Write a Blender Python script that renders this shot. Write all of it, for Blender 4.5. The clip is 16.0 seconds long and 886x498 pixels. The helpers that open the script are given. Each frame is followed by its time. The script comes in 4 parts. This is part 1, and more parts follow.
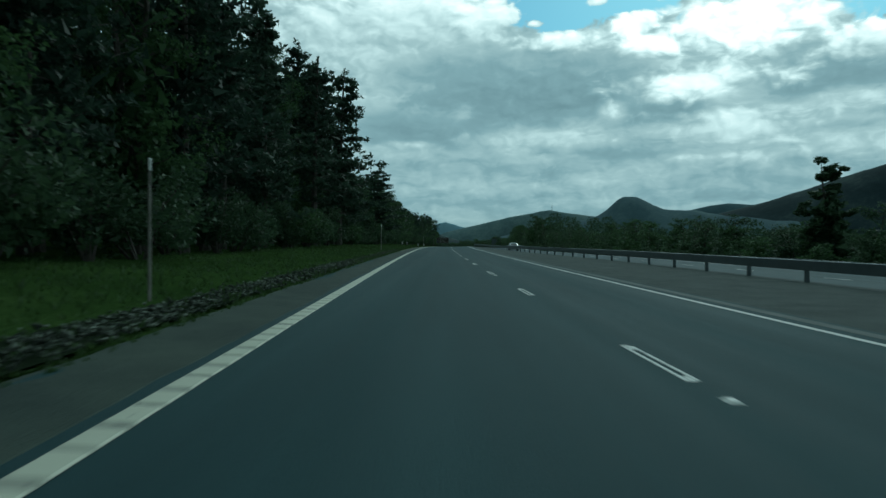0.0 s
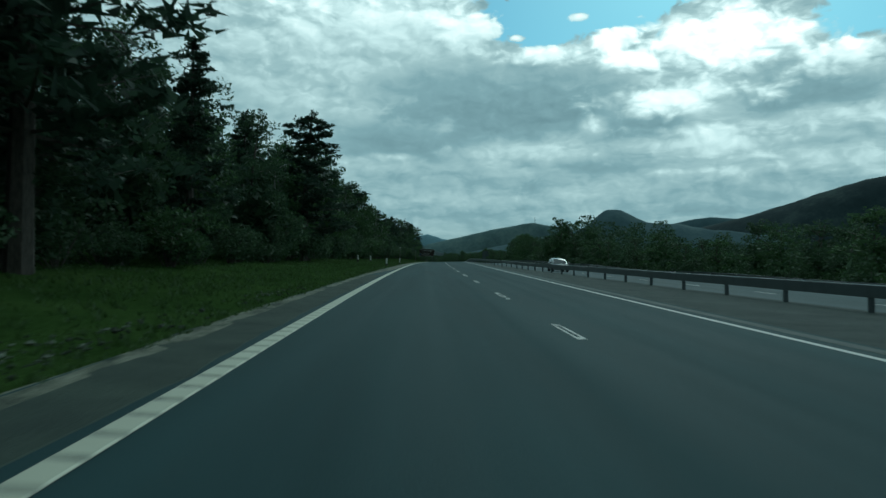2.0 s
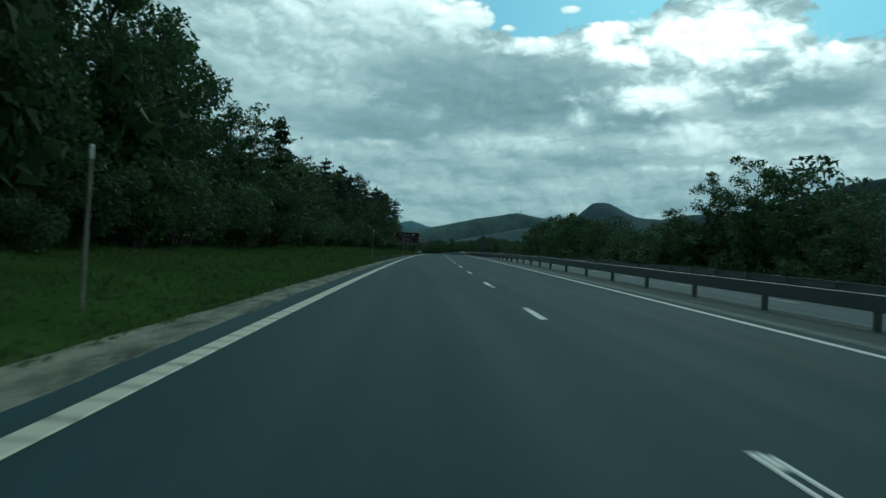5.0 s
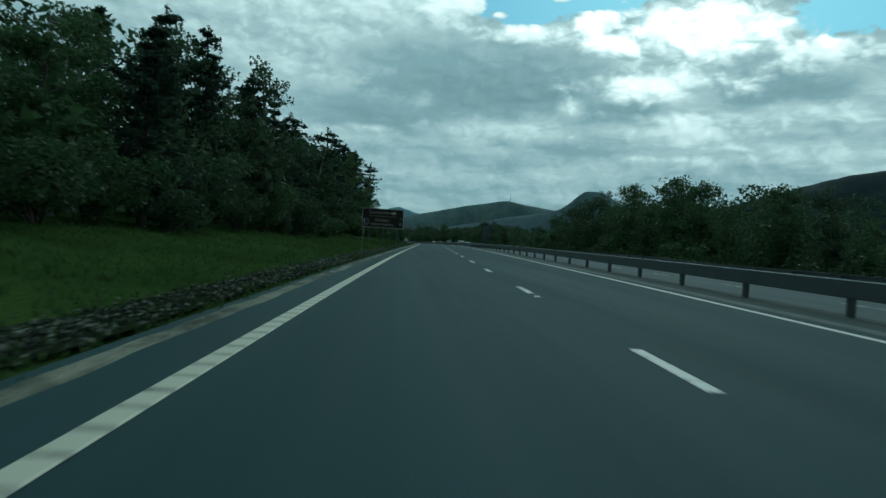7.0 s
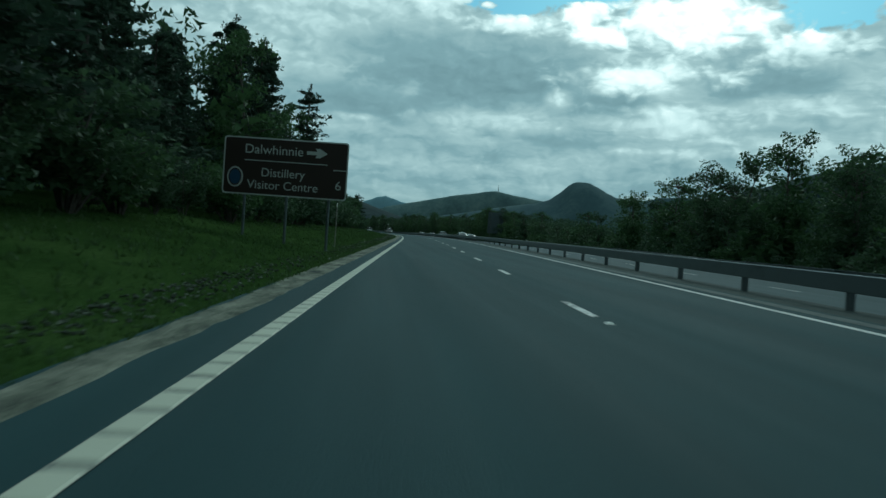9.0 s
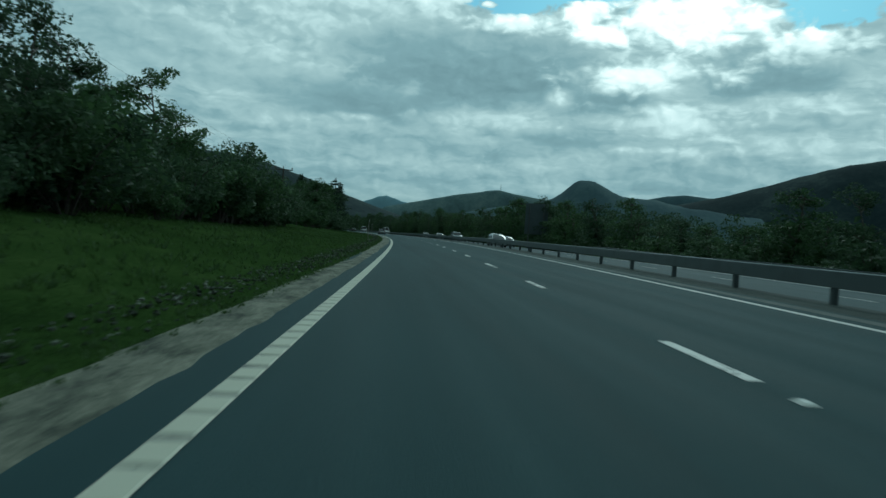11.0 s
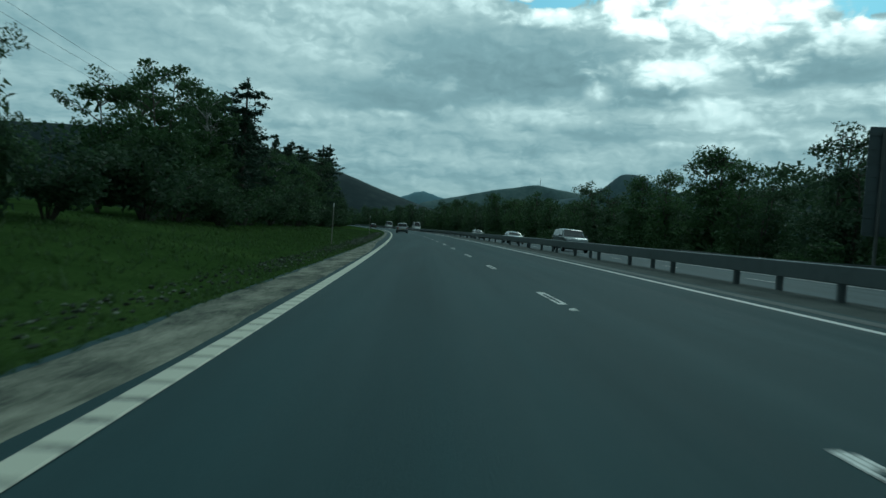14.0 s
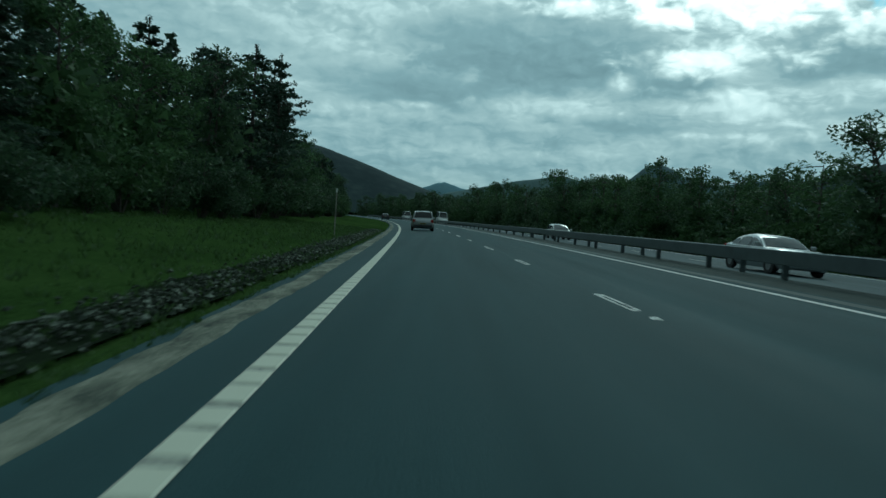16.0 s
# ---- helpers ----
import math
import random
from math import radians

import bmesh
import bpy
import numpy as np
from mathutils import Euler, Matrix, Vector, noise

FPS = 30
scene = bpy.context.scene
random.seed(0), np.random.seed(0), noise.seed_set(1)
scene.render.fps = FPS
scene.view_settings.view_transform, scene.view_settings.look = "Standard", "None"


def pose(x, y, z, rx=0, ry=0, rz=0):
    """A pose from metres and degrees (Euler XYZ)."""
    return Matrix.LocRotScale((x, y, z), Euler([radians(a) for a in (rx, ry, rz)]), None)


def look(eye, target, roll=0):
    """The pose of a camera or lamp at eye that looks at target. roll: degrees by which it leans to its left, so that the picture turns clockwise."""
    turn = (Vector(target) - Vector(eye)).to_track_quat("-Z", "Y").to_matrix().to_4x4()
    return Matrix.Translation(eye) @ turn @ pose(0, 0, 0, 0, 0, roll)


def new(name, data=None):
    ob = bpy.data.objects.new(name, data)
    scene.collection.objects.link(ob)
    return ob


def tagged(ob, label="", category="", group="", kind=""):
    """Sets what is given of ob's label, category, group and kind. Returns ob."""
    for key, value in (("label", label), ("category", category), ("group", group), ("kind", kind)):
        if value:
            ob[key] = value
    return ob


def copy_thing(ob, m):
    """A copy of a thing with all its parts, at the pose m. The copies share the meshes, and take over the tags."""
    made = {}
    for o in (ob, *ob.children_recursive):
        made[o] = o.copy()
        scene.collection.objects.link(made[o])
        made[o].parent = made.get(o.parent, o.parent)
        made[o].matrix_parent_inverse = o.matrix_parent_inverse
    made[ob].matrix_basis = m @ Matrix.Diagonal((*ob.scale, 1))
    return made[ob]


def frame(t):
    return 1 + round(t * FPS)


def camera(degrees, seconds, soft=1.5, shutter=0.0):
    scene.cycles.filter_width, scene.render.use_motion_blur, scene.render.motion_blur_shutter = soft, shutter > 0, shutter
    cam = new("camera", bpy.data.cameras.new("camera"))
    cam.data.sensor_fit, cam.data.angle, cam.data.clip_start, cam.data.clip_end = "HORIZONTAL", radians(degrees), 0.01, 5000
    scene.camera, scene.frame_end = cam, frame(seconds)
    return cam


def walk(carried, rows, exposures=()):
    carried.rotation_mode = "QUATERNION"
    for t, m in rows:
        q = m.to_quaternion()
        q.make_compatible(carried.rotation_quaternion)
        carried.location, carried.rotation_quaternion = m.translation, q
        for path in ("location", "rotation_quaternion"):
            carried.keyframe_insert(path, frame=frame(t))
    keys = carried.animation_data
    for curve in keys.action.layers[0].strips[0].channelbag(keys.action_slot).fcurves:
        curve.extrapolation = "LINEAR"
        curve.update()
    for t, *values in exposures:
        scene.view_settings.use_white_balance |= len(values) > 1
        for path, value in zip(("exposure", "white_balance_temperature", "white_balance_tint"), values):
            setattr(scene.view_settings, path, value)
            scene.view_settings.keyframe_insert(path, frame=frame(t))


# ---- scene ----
cam = camera(64.2, 16.0, soft=1.5, shutter=0.12)


# -- the road's line: heading, gradient and crossfall by metres along it --
HEADING = [(-120, 3.2), (-30, 1.9), (30, .95), (90, -.15), (150, -1.25), (210, -2.3), (270, -3.0), (330, -2.75), (390, -.7),
           (450, 1.2), (510, 2.6), (570, 5.0), (630, 8.1), (690, 11.4), (750, 14.7), (850, 20.), (1100, 30)]
GRADIENT = [(-120, .68), (60, .64), (193, .05), (237, -.2), (339, -.48), (400, -.7), (1100, -.7)]
CROSSFALL = [(-120, -2.4), (0, -2.4), (75, -2.1), (90, -1.8), (120, -.9), (193, 1.0), (266, 1.3), (1100, 1.2)]
SG = np.arange(-120, 1101, 1.0)


def curve(table, s):
    return np.interp(s, [a for a, b in table], [b for a, b in table])


HD = np.convolve(np.pad(np.radians(curve(HEADING, SG)), 20, mode="edge"), np.ones(41) / 41, "valid")
CX = np.concatenate([[0], np.cumsum(-np.sin((HD[1:] + HD[:-1]) / 2))])
CY = np.concatenate([[0], np.cumsum(np.cos((HD[1:] + HD[:-1]) / 2))])
GZ = np.tan(np.radians(curve(GRADIENT, SG)))
CZ = np.concatenate([[0], np.cumsum((GZ[1:] + GZ[:-1]) / 2)])
CX, CY, CZ = CX - CX[120], CY - CY[120], CZ - CZ[120]


def heading(s):
    return float(np.interp(s, SG, HD))


def road(s, u, dz=0.0):
    """The place s metres along the left edge line and u metres to its right, on the carriageway's plane."""
    h = np.interp(s, SG, HD)
    c = math.tan(radians(curve(CROSSFALL, s)))
    return Vector((float(np.interp(s, SG, CX) + u * math.cos(h)), float(np.interp(s, SG, CY) + u * math.sin(h)),
                   float(np.interp(s, SG, CZ) + (u - 3.7) * c + dz)))


ROWS = [  # seconds, metres along the road, yaw, pitch, roll
    (0.0, 0.00, 1.65, 0.00, -0.10, 0.20),
    (0.5, 14.80, 1.66, -0.53, -0.20, 0.50),
    (1.0, 29.62, 1.66, -0.84, -0.38, 0.63),
    (1.5, 44.46, 1.67, -1.13, 0.76, 0.75),
    (2.0, 59.31, 1.67, -1.49, 0.91, 0.51),
    (2.5, 74.16, 1.71, -1.96, 0.52, 0.57),
    (3.0, 88.87, 1.80, -2.37, -0.07, 0.89),
    (3.5, 103.53, 1.90, -2.48, 0.15, 1.29),
    (4.0, 118.14, 1.97, -2.43, 0.11, 1.77),
    (6.5, 192.84, 1.70, -3.69, -0.75, 3.66),
    (7.0, 207.60, 1.62, -3.94, -1.03, 3.60),
    (7.5, 222.34, 1.53, -4.29, -0.98, 3.87),
    (8.0, 237.03, 1.45, -4.59, -1.52, 3.62),
    (8.5, 251.70, 1.41, -4.85, -2.02, 3.53),
    (9.0, 266.32, 1.38, -5.10, -1.76, 4.12),
    (11.5, 338.71, 1.11, -4.81, -1.82, 3.67),
    (12.0, 353.02, 1.16, -4.16, -2.32, 3.25),
    (12.5, 367.26, 1.21, -3.47, -2.68, 3.73),
    (13.0, 381.43, 1.37, -3.21, -3.91, 3.99),
    (13.5, 395.23, 1.54, -2.62, -2.17, 3.72),
    (14.0, 409.21, 1.61, -1.99, -2.30, 3.75),
    (14.5, 423.41, 1.57, -1.45, -4.02, 3.82),
    (15.0, 437.37, 1.33, -1.07, -3.49, 3.80),
    (15.5, 451.14, 1.19, -0.66, -3.22, 3.80),
    (16.0, 464.83, 1.00, -0.35, -3.10, 3.97),
]


def camera_pose(s, u, yaw, pitch, roll):
    p = road(s, u, 1.07)
    m = Matrix.Rotation(radians(yaw), 4, "Z") @ Matrix.Rotation(radians(pitch), 4, "X") @ Matrix.Rotation(radians(-roll), 4, "Y")
    return Matrix.Translation(p) @ m @ Matrix.Rotation(radians(90), 4, "X")


walk(cam, [(t, camera_pose(s, u, yaw, pitch, roll)) for t, s, u, yaw, pitch, roll in ROWS],
     exposures=[(0.0, 0.0, 5450, -15), (16.0, 0.0, 5450, -15)])

# -- light: a cloudy sky, the sun veiled ahead and to the right --
SUN_AZ, SUN_EL = 24.0, 38.0


def toward(az, el):
    a, e = radians(az), radians(el)
    return Vector((math.sin(a) * math.cos(e), math.cos(a) * math.cos(e), math.sin(e)))


class Nodes:
    """Short hand for building a node tree."""

    def __init__(self, tree):
        self.tree = tree
        tree.nodes.clear()

    def add(self, kind, values=None, **settings):
        n = self.tree.nodes.new(kind)
        for key, value in settings.items():
            setattr(n, key, value)
        for key, value in (values or {}).items():
            if isinstance(value, bpy.types.NodeSocket):
                self.tree.links.new(value, n.inputs[key])
            else:
                n.inputs[key].default_value = value
        return n

    def math(self, op, a, b=0.0, c=0.0, clamp=False):
        return self.add("ShaderNodeMath", {0: a, 1: b, 2: c}, operation=op, use_clamp=clamp).outputs[0]

    def vec(self, op, a, b=(0, 0, 0)):
        n = self.add("ShaderNodeVectorMath", {0: a, 1: b}, operation=op)
        return n.outputs["Value"] if op in ("DOT_PRODUCT", "LENGTH") else n.outputs[0]

    def noise(self, where, scale, detail=6.0, rough=0.55, distort=0.0, lac=2.0):
        return self.add("ShaderNodeTexNoise", {"Vector": where, "Scale": scale, "Detail": detail, "Roughness": rough,
                                               "Distortion": distort, "Lacunarity": lac})

    def ramp(self, fac, stops):
        n = self.add("ShaderNodeValToRGB", {0: fac})
        e = n.color_ramp.elements
        while len(e) < len(stops):
            e.new(0.5)
        for el, (at, col) in zip(e, stops):
            el.position, el.color = at, (*col, 1) if len(col) == 3 else col
        return n.outputs[0]

    def mix(self, fac, a, b, blend="MIX"):
        n = self.add("ShaderNodeMix", data_type="RGBA", blend_type=blend)
        for key, value in (("Factor", fac), ("A", a), ("B", b)):
            sock = [i for i in n.inputs if i.name == key and (i.type == "RGBA" or key == "Factor" and i.type == "VALUE")][0]
            if isinstance(value, bpy.types.NodeSocket):
                self.tree.links.new(value, sock)
            else:
                sock.default_value = (*value, 1) if isinstance(value, tuple) and len(value) == 3 else value
        return [o for o in n.outputs if o.type == "RGBA"][0]

    def smooth(self, x, lo, hi):
        return self.add("ShaderNodeMapRange", {0: x, 1: lo, 2: hi, 3: 0.0, 4: 1.0}, interpolation_type="SMOOTHSTEP").outputs[0]


world = bpy.data.worlds.new("sky")
scene.world = world
world.use_nodes = True
N = Nodes(world.node_tree)
way = N.add("ShaderNodeTexCoord").outputs["Generated"]
split = N.add("ShaderNodeSeparateXYZ", {0: way})
# the cloud cover by azimuth and height in degrees: middle, half width, half height, tone at the base and at the top, softness of the edge
CLOUD_BODIES = [(-4.9, 17.0, 11.2, 3.56, 0.52, 0.66, 0.5), (-11.9, 12.3, 8.2, 2.56, 0.5, 0.58, 0.7), (-2.1, 9.5, 8.6, 1.87, 0.34, 0.42, 0.6), (2.5, 13.7, 6.0, 2.17, 0.42, 0.47, 0.6),
    (7.3, 13.0, 10.2, 3.22, 0.33, 0.45, 0.34), (27.7, 12.6, 7.1, 1.78, 0.35, 0.45, 0.4), (17.3, 10.6, 3.6, 1.54, 0.35, 0.43, 0.4), (14.3, 7.6, 5.2, 0.97, 0.36, 0.43, 0.9),
    (0.7, 6.5, 7.8, 0.82, 0.42, 0.46, 1.2), (25.1, 5.4, 10.0, 1.26, 0.43, 0.49, 1.2), (29.2, 9.0, 5.1, 0.48, 0.47, 0.5, 0.6), (-19.5, 13.0, 6.4, 3.66, 0.45, 0.52, 0.8),
    (-27.7, 12.9, 5.6, 4.18, 0.4, 0.5, 0.8)]
BRIGHT_BANDS = [(20.2, 12.7, 6.2, 1.37, 0.67, 0.77, 0.55), (21.5, 9.2, 5.5, 1.18, 0.58, 0.65, 0.6), (7.1, 8.5, 5.4, 0.81, 0.54, 0.6, 0.8), (13.4, 10.7, 1.1, 0.78, 0.58, 0.66, 0.8),
    (23.5, 6.9, 5.5, 0.38, 0.56, 0.59, 0.9), (-2.5, 8.3, 2.1, 0.36, 0.55, 0.56, 0.8), (5.3, 4.7, 9.1, 0.68, 0.49, 0.52, 0.9), (31.6, 10.7, 4.2, 0.54, 0.56, 0.6, 0.6),
    (-6.6, 7.5, 4.9, 0.63, 0.51, 0.54, 0.8), (31.7, 7.4, 4.1, 0.47, 0.55, 0.57, 0.6)]
PUFFS = [(-2.6, 19.1, 8.2, 2.71, 0.58, 0.7, 0.35), (3.3, 18.2, 2.8, 1.83, 0.62, 0.7, 0.25), (23.4, 16.6, 7.5, 2.92, 0.72, 0.84, 0.35), (15.0, 17.0, 2.0, 1.07, 0.66, 0.78, 0.22),
    (9.8, 16.1, 5.4, 0.8, 0.64, 0.74, 0.25), (16.8, 15.6, 3.9, 1.08, 0.7, 0.78, 0.3), (31.6, 14.3, 3.8, 1.28, 0.52, 0.76, 0.25), (12.3, 18.9, 0.9, 0.37, 0.66, 0.72, 0.4),
    (7.3, 17.5, 0.8, 0.33, 0.64, 0.7, 0.4), (19.8, 16.2, 2.1, 0.65, 0.7, 0.76, 0.3)]
GAPS = [(9.0, 19.2, 6.3, 2.7), (15.7, 19.4, 5.2, 2.07), (19.8, 17.2, 2.0, 0.64), (32.5, 17.5, 4.3, 2.24)]      # openings to the blue: middle, half width, half height


def billow(where, fine):
    """Heaped puffs at three sizes, about 0 on the mean."""
    total = None
    for scale, share in ((0.26, .55), (0.62, .30), (1.5, .15)):
        v = N.add("ShaderNodeTexVoronoi", {"Vector": where, "Scale": scale, "Smoothness": .6}, voronoi_dimensions="2D", feature="SMOOTH_F1").outputs["Distance"]
        v = N.math("MULTIPLY", N.math("SUBTRACT", 0.40, v), share)
        total = v if total is None else N.math("ADD", total, v)
    return N.math("ADD", total, N.math("MULTIPLY", N.math("SUBTRACT", N.noise(where, .8, 6, .55).outputs[0], .5), fine))


def oval(cx, cy, half_w, half_h, ragged):
    """1 in the middle of an oval of the sky, falling below 0 outside it, its edge pushed about by the puffs."""
    a = N.math("DIVIDE", N.math("SUBTRACT", azimuth, cx), half_w)
    e = N.math("DIVIDE", N.math("SUBTRACT", height, cy), half_h)
    r = N.math("SQRT", N.math("ADD", N.math("MULTIPLY", a, a), N.math("MULTIPLY", e, e)))
    return N.math("ADD", N.math("SUBTRACT", 1.0, r), N.math("MULTIPLY", puff, ragged)), e


blue_sky = N.add("ShaderNodeTexSky", sky_type="NISHITA", sun_disc=False, sun_elevation=radians(SUN_EL), sun_rotation=radians(SUN_AZ)).outputs[0]
blue = N.vec("MULTIPLY", blue_sky, (0.040, 0.068, 0.072))
azimuth = N.math("MULTIPLY", N.math("ARCTAN2", split.outputs[0], split.outputs[1]), 57.296)
height = N.math("MULTIPLY", N.math("ARCSINE", split.outputs[2]), 57.296)
chart = N.add("ShaderNodeCombineXYZ", {0: azimuth, 1: N.math("MULTIPLY", height, 1.7), 2: 0.0}).outputs[0]
warp = N.vec("MULTIPLY", N.vec("SUBTRACT", N.noise(chart, .35, 4, .5).outputs["Color"], (.5, .5, .5)), (2.4, 2.4, 0))
chart = N.vec("ADD", chart, warp)
puff = billow(chart, .5)
lit_side = billow(N.vec("ADD", chart, (.5, .8, 0)), .5)
relief = N.math("SUBTRACT", puff, lit_side)
streak = N.noise(N.vec("MULTIPLY", chart, (.10, .36, 0)), 1.0, 6, .58).outputs[0]
tone = N.math("ADD", N.math("ADD", .225, N.math("MULTIPLY", N.smooth(height, 2.0, 10.0), .07)), N.math("MULTIPLY", streak, .42))
for cx, cy, w, h, base, top, soft in CLOUD_BODIES + BRIGHT_BANDS:
    inside, e = oval(cx, cy, w, h, 1.15)
    shade = N.math("ADD", base, N.math("MULTIPLY", N.smooth(e, -.9, 1.1), top - base))
    tone = N.add("ShaderNodeMix", {0: N.math("MULTIPLY", N.smooth(inside, -soft * .7, soft * 1.2), .94), 2: tone, 3: shade}).outputs[0]
hole = 0.0
for cx, cy, w, h in GAPS:
    inside, e = oval(cx, cy, w, h, 1.3)
    hole = N.math("MAXIMUM", hole, N.smooth(inside, 0.0, .22))
for cx, cy, w, h, base, top, soft in PUFFS:
    inside, e = oval(cx, cy, w, h, 1.35)
    cover = N.smooth(inside, 0.0, soft)
    shade = N.math("ADD", base, N.math("MULTIPLY", N.smooth(e, -.9, .8), top - base))
    tone = N.add("ShaderNodeMix", {0: N.smooth(inside, -.25, soft * 2.6), 2: tone, 3: shade}).outputs[0]
    hole = N.math("MULTIPLY", hole, N.math("SUBTRACT", 1.0, cover))
tone = N.math("ADD", tone, N.math("ADD", N.math("MULTIPLY", relief, .12), N.math("MULTIPLY", puff, .05)))
cloud = N.ramp(tone, [(0.28, (0.18, 0.25, 0.275)), (0.42, (0.285, 0.375, 0.40)), (0.52, (0.455, 0.53, 0.535)), (0.62, (0.765, 0.82, 0.805)), (0.76, (1.36, 1.25, 1.19))])
sky = N.mix(hole, cloud, blue)
low = N.smooth(split.outputs[2], -0.01, 0.07)
haze = N.mix(low, (0.37, 0.44, 0.43), sky)
# clouds lit from behind by the sun are brighter than those on the other side of the sky
near_sun = N.smooth(N.vec("DOT_PRODUCT", way, tuple(toward(SUN_AZ, SUN_EL))), -0.35, 0.62)
level = N.math("ADD", N.math("MULTIPLY", near_sun, 0.65), 0.35)
haze = N.mix(N.smooth(split.outputs[2], -0.012, -0.003), (0.045, 0.055, 0.055), haze)
N.add("ShaderNodeOutputWorld", {0: N.add("ShaderNodeBackground", {0: haze, 1: level}).outputs[0]})

sun = new("sun", bpy.data.lights.new("sun", "SUN"))
sun.data.energy, sun.data.angle, sun.data.color = 0.45, radians(16), (1.0, 0.97, 0.90)
sun.matrix_world = look(toward(SUN_AZ, SUN_EL) * 100, (0, 0, 0))

# -- materials --


def material(name, build):
    m = bpy.data.materials.new(name)
    m.use_nodes = True
    n = Nodes(m.node_tree)
    out = n.add("ShaderNodeOutputMaterial")
    m.node_tree.links.new(build(n), out.inputs[0])
    return m


def surface(n, color, rough=0.6, bump=None, strength=0.3, distance=0.02, **more):
    values = {"Base Color": (*color, 1) if isinstance(color, tuple) else color, "Roughness": rough}
    if bump is not None:
        values["Normal"] = n.add("ShaderNodeBump", {"Height": bump, "Strength": strength, "Distance": distance}).outputs[0]
    values.update({k.replace("_", " "): v for k, v in more.items()})
    return n.add("ShaderNodeBsdfPrincipled", values).outputs[0]


def place(n):
    return n.add("ShaderNodeNewGeometry").outputs["Position"]


def asphalt(tint):
    def build(n):
        p = place(n)
        grain = n.noise(p, 55, 3, 0.7).outputs[0]
        stain = n.noise(n.vec("MULTIPLY", p, (0.9, 0.06, 1)), 1.1, 5, 0.6).outputs[0]
        wheel = n.noise(n.vec("MULTIPLY", p, (1.6, 0.012, 1)), 1.0, 3, 0.5).outputs[0]
        c = n.ramp(n.math("ADD", n.math("MULTIPLY", stain, 0.6), n.math("MULTIPLY", grain, 0.4)),
                   [(0.3, tuple(x * 0.72 for x in tint)), (0.7, tuple(x * 1.25 for x in tint))])
        r = n.math("ADD", n.math("MULTIPLY", wheel, 0.25), 0.62)
        return surface(n, c, r, grain, 0.5, 0.012, Specular_IOR_Level=.10)
    return build


def patchy(a, b, scale, rough=0.85, strength=0.6, distance=0.03, fine=40, gloss=0.25):
    def build(n):
        p = place(n)
        f = n.noise(p, scale, 6, 0.6).outputs[0]
        g = n.noise(p, fine, 3, 0.6).outputs[0]
        c = n.ramp(n.math("ADD", n.math("MULTIPLY", f, 0.65), n.math("MULTIPLY", g, 0.35)), [(0.35, a), (0.65, b)])
        return surface(n, c, rough, g, strength, distance, Specular_IOR_Level=gloss)
    return build


def rubble(n):
    """Loose stones, most of them dark and a few pale."""
    isl = n.add("ShaderNodeNewGeometry").outputs["Random Per Island"]
    g = n.noise(place(n), 45, 4, 0.65).outputs[0]
    c = n.ramp(n.math("ADD", n.math("MULTIPLY", isl, .8), n.math("MULTIPLY", g, .2)), [(.1, (0.022, 0.027, 0.020)), (.6, (0.062, 0.074, 0.056)), (.92, (0.22, 0.24, 0.195))])
    return surface(n, c, .9, g, .5, .02, Specular_IOR_Level=.2)


def gritty(n):
    """Sand and dust washed against the verge, thin where the asphalt shows through."""
    p = place(n)
    f = n.noise(n.vec("MULTIPLY", p, (1, .35, 1)), 2.6, 6, 0.65).outputs[0]
    g = n.noise(p, 24, 4, 0.7).outputs[0]
    c = n.ramp(n.math("ADD", n.math("MULTIPLY", f, .6), n.math("MULTIPLY", g, .4)), [(.36, (0.030, 0.040, 0.040)), (.44, (0.09, 0.098, 0.078)), (.53, (0.19, 0.195, 0.155)), (.64, (0.30, 0.30, 0.24))])
    return surface(n, c, .95, g, .9, .02, Specular_IOR_Level=.1)


def grassy(n):
    p = place(n)
    f = n.noise(p, 0.35, 6, 0.6).outputs[0]
    g = n.noise(n.vec("MULTIPLY", p, (1, .55, 1)), 11, 4, 0.65).outputs[0]
    c = n.ramp(n.math("ADD", n.math("MULTIPLY", f, .6), n.math("MULTIPLY", g, .4)), [(.33, (0.020, 0.038, 0.011)), (.5, (0.035, 0.063, 0.017)), (.66, (0.054, 0.086, 0.026))])
    return surface(n, c, 1.0, g, 1.0, 0.08, Specular_IOR_Level=.0)


def foliage(dark, light):
    def build(n):
        isl = n.add("ShaderNodeNewGeometry").outputs["Random Per Island"]
        obj = n.add("ShaderNodeObjectInfo").outputs["Random"]
        f = n.math("ADD", n.math("MULTIPLY", isl, 0.65), n.math("MULTIPLY", obj, 0.35))
        c = n.ramp(f, [(0.1, dark), (0.9, light)])
        b = n.add("ShaderNodeBsdfPrincipled", {"Base Color": c, "Roughness": 0.6, "Specular IOR Level": 0.25}).outputs[0]
        t = n.add("ShaderNodeBsdfTranslucent", {0: c}).outputs[0]
        return n.add("ShaderNodeMixShader", {0: 0.42, 1: b, 2: t}).outputs[0]
    return build


def bark(a, b):
    def build(n):
        p = n.vec("MULTIPLY", place(n), (6, 6, 1.3))
        f = n.noise(p, 3, 5, 0.65).outputs[0]
        return surface(n, n.ramp(f, [(0.35, a), (0.62, b)]), 0.85, f, 0.8, 0.03)
    return build


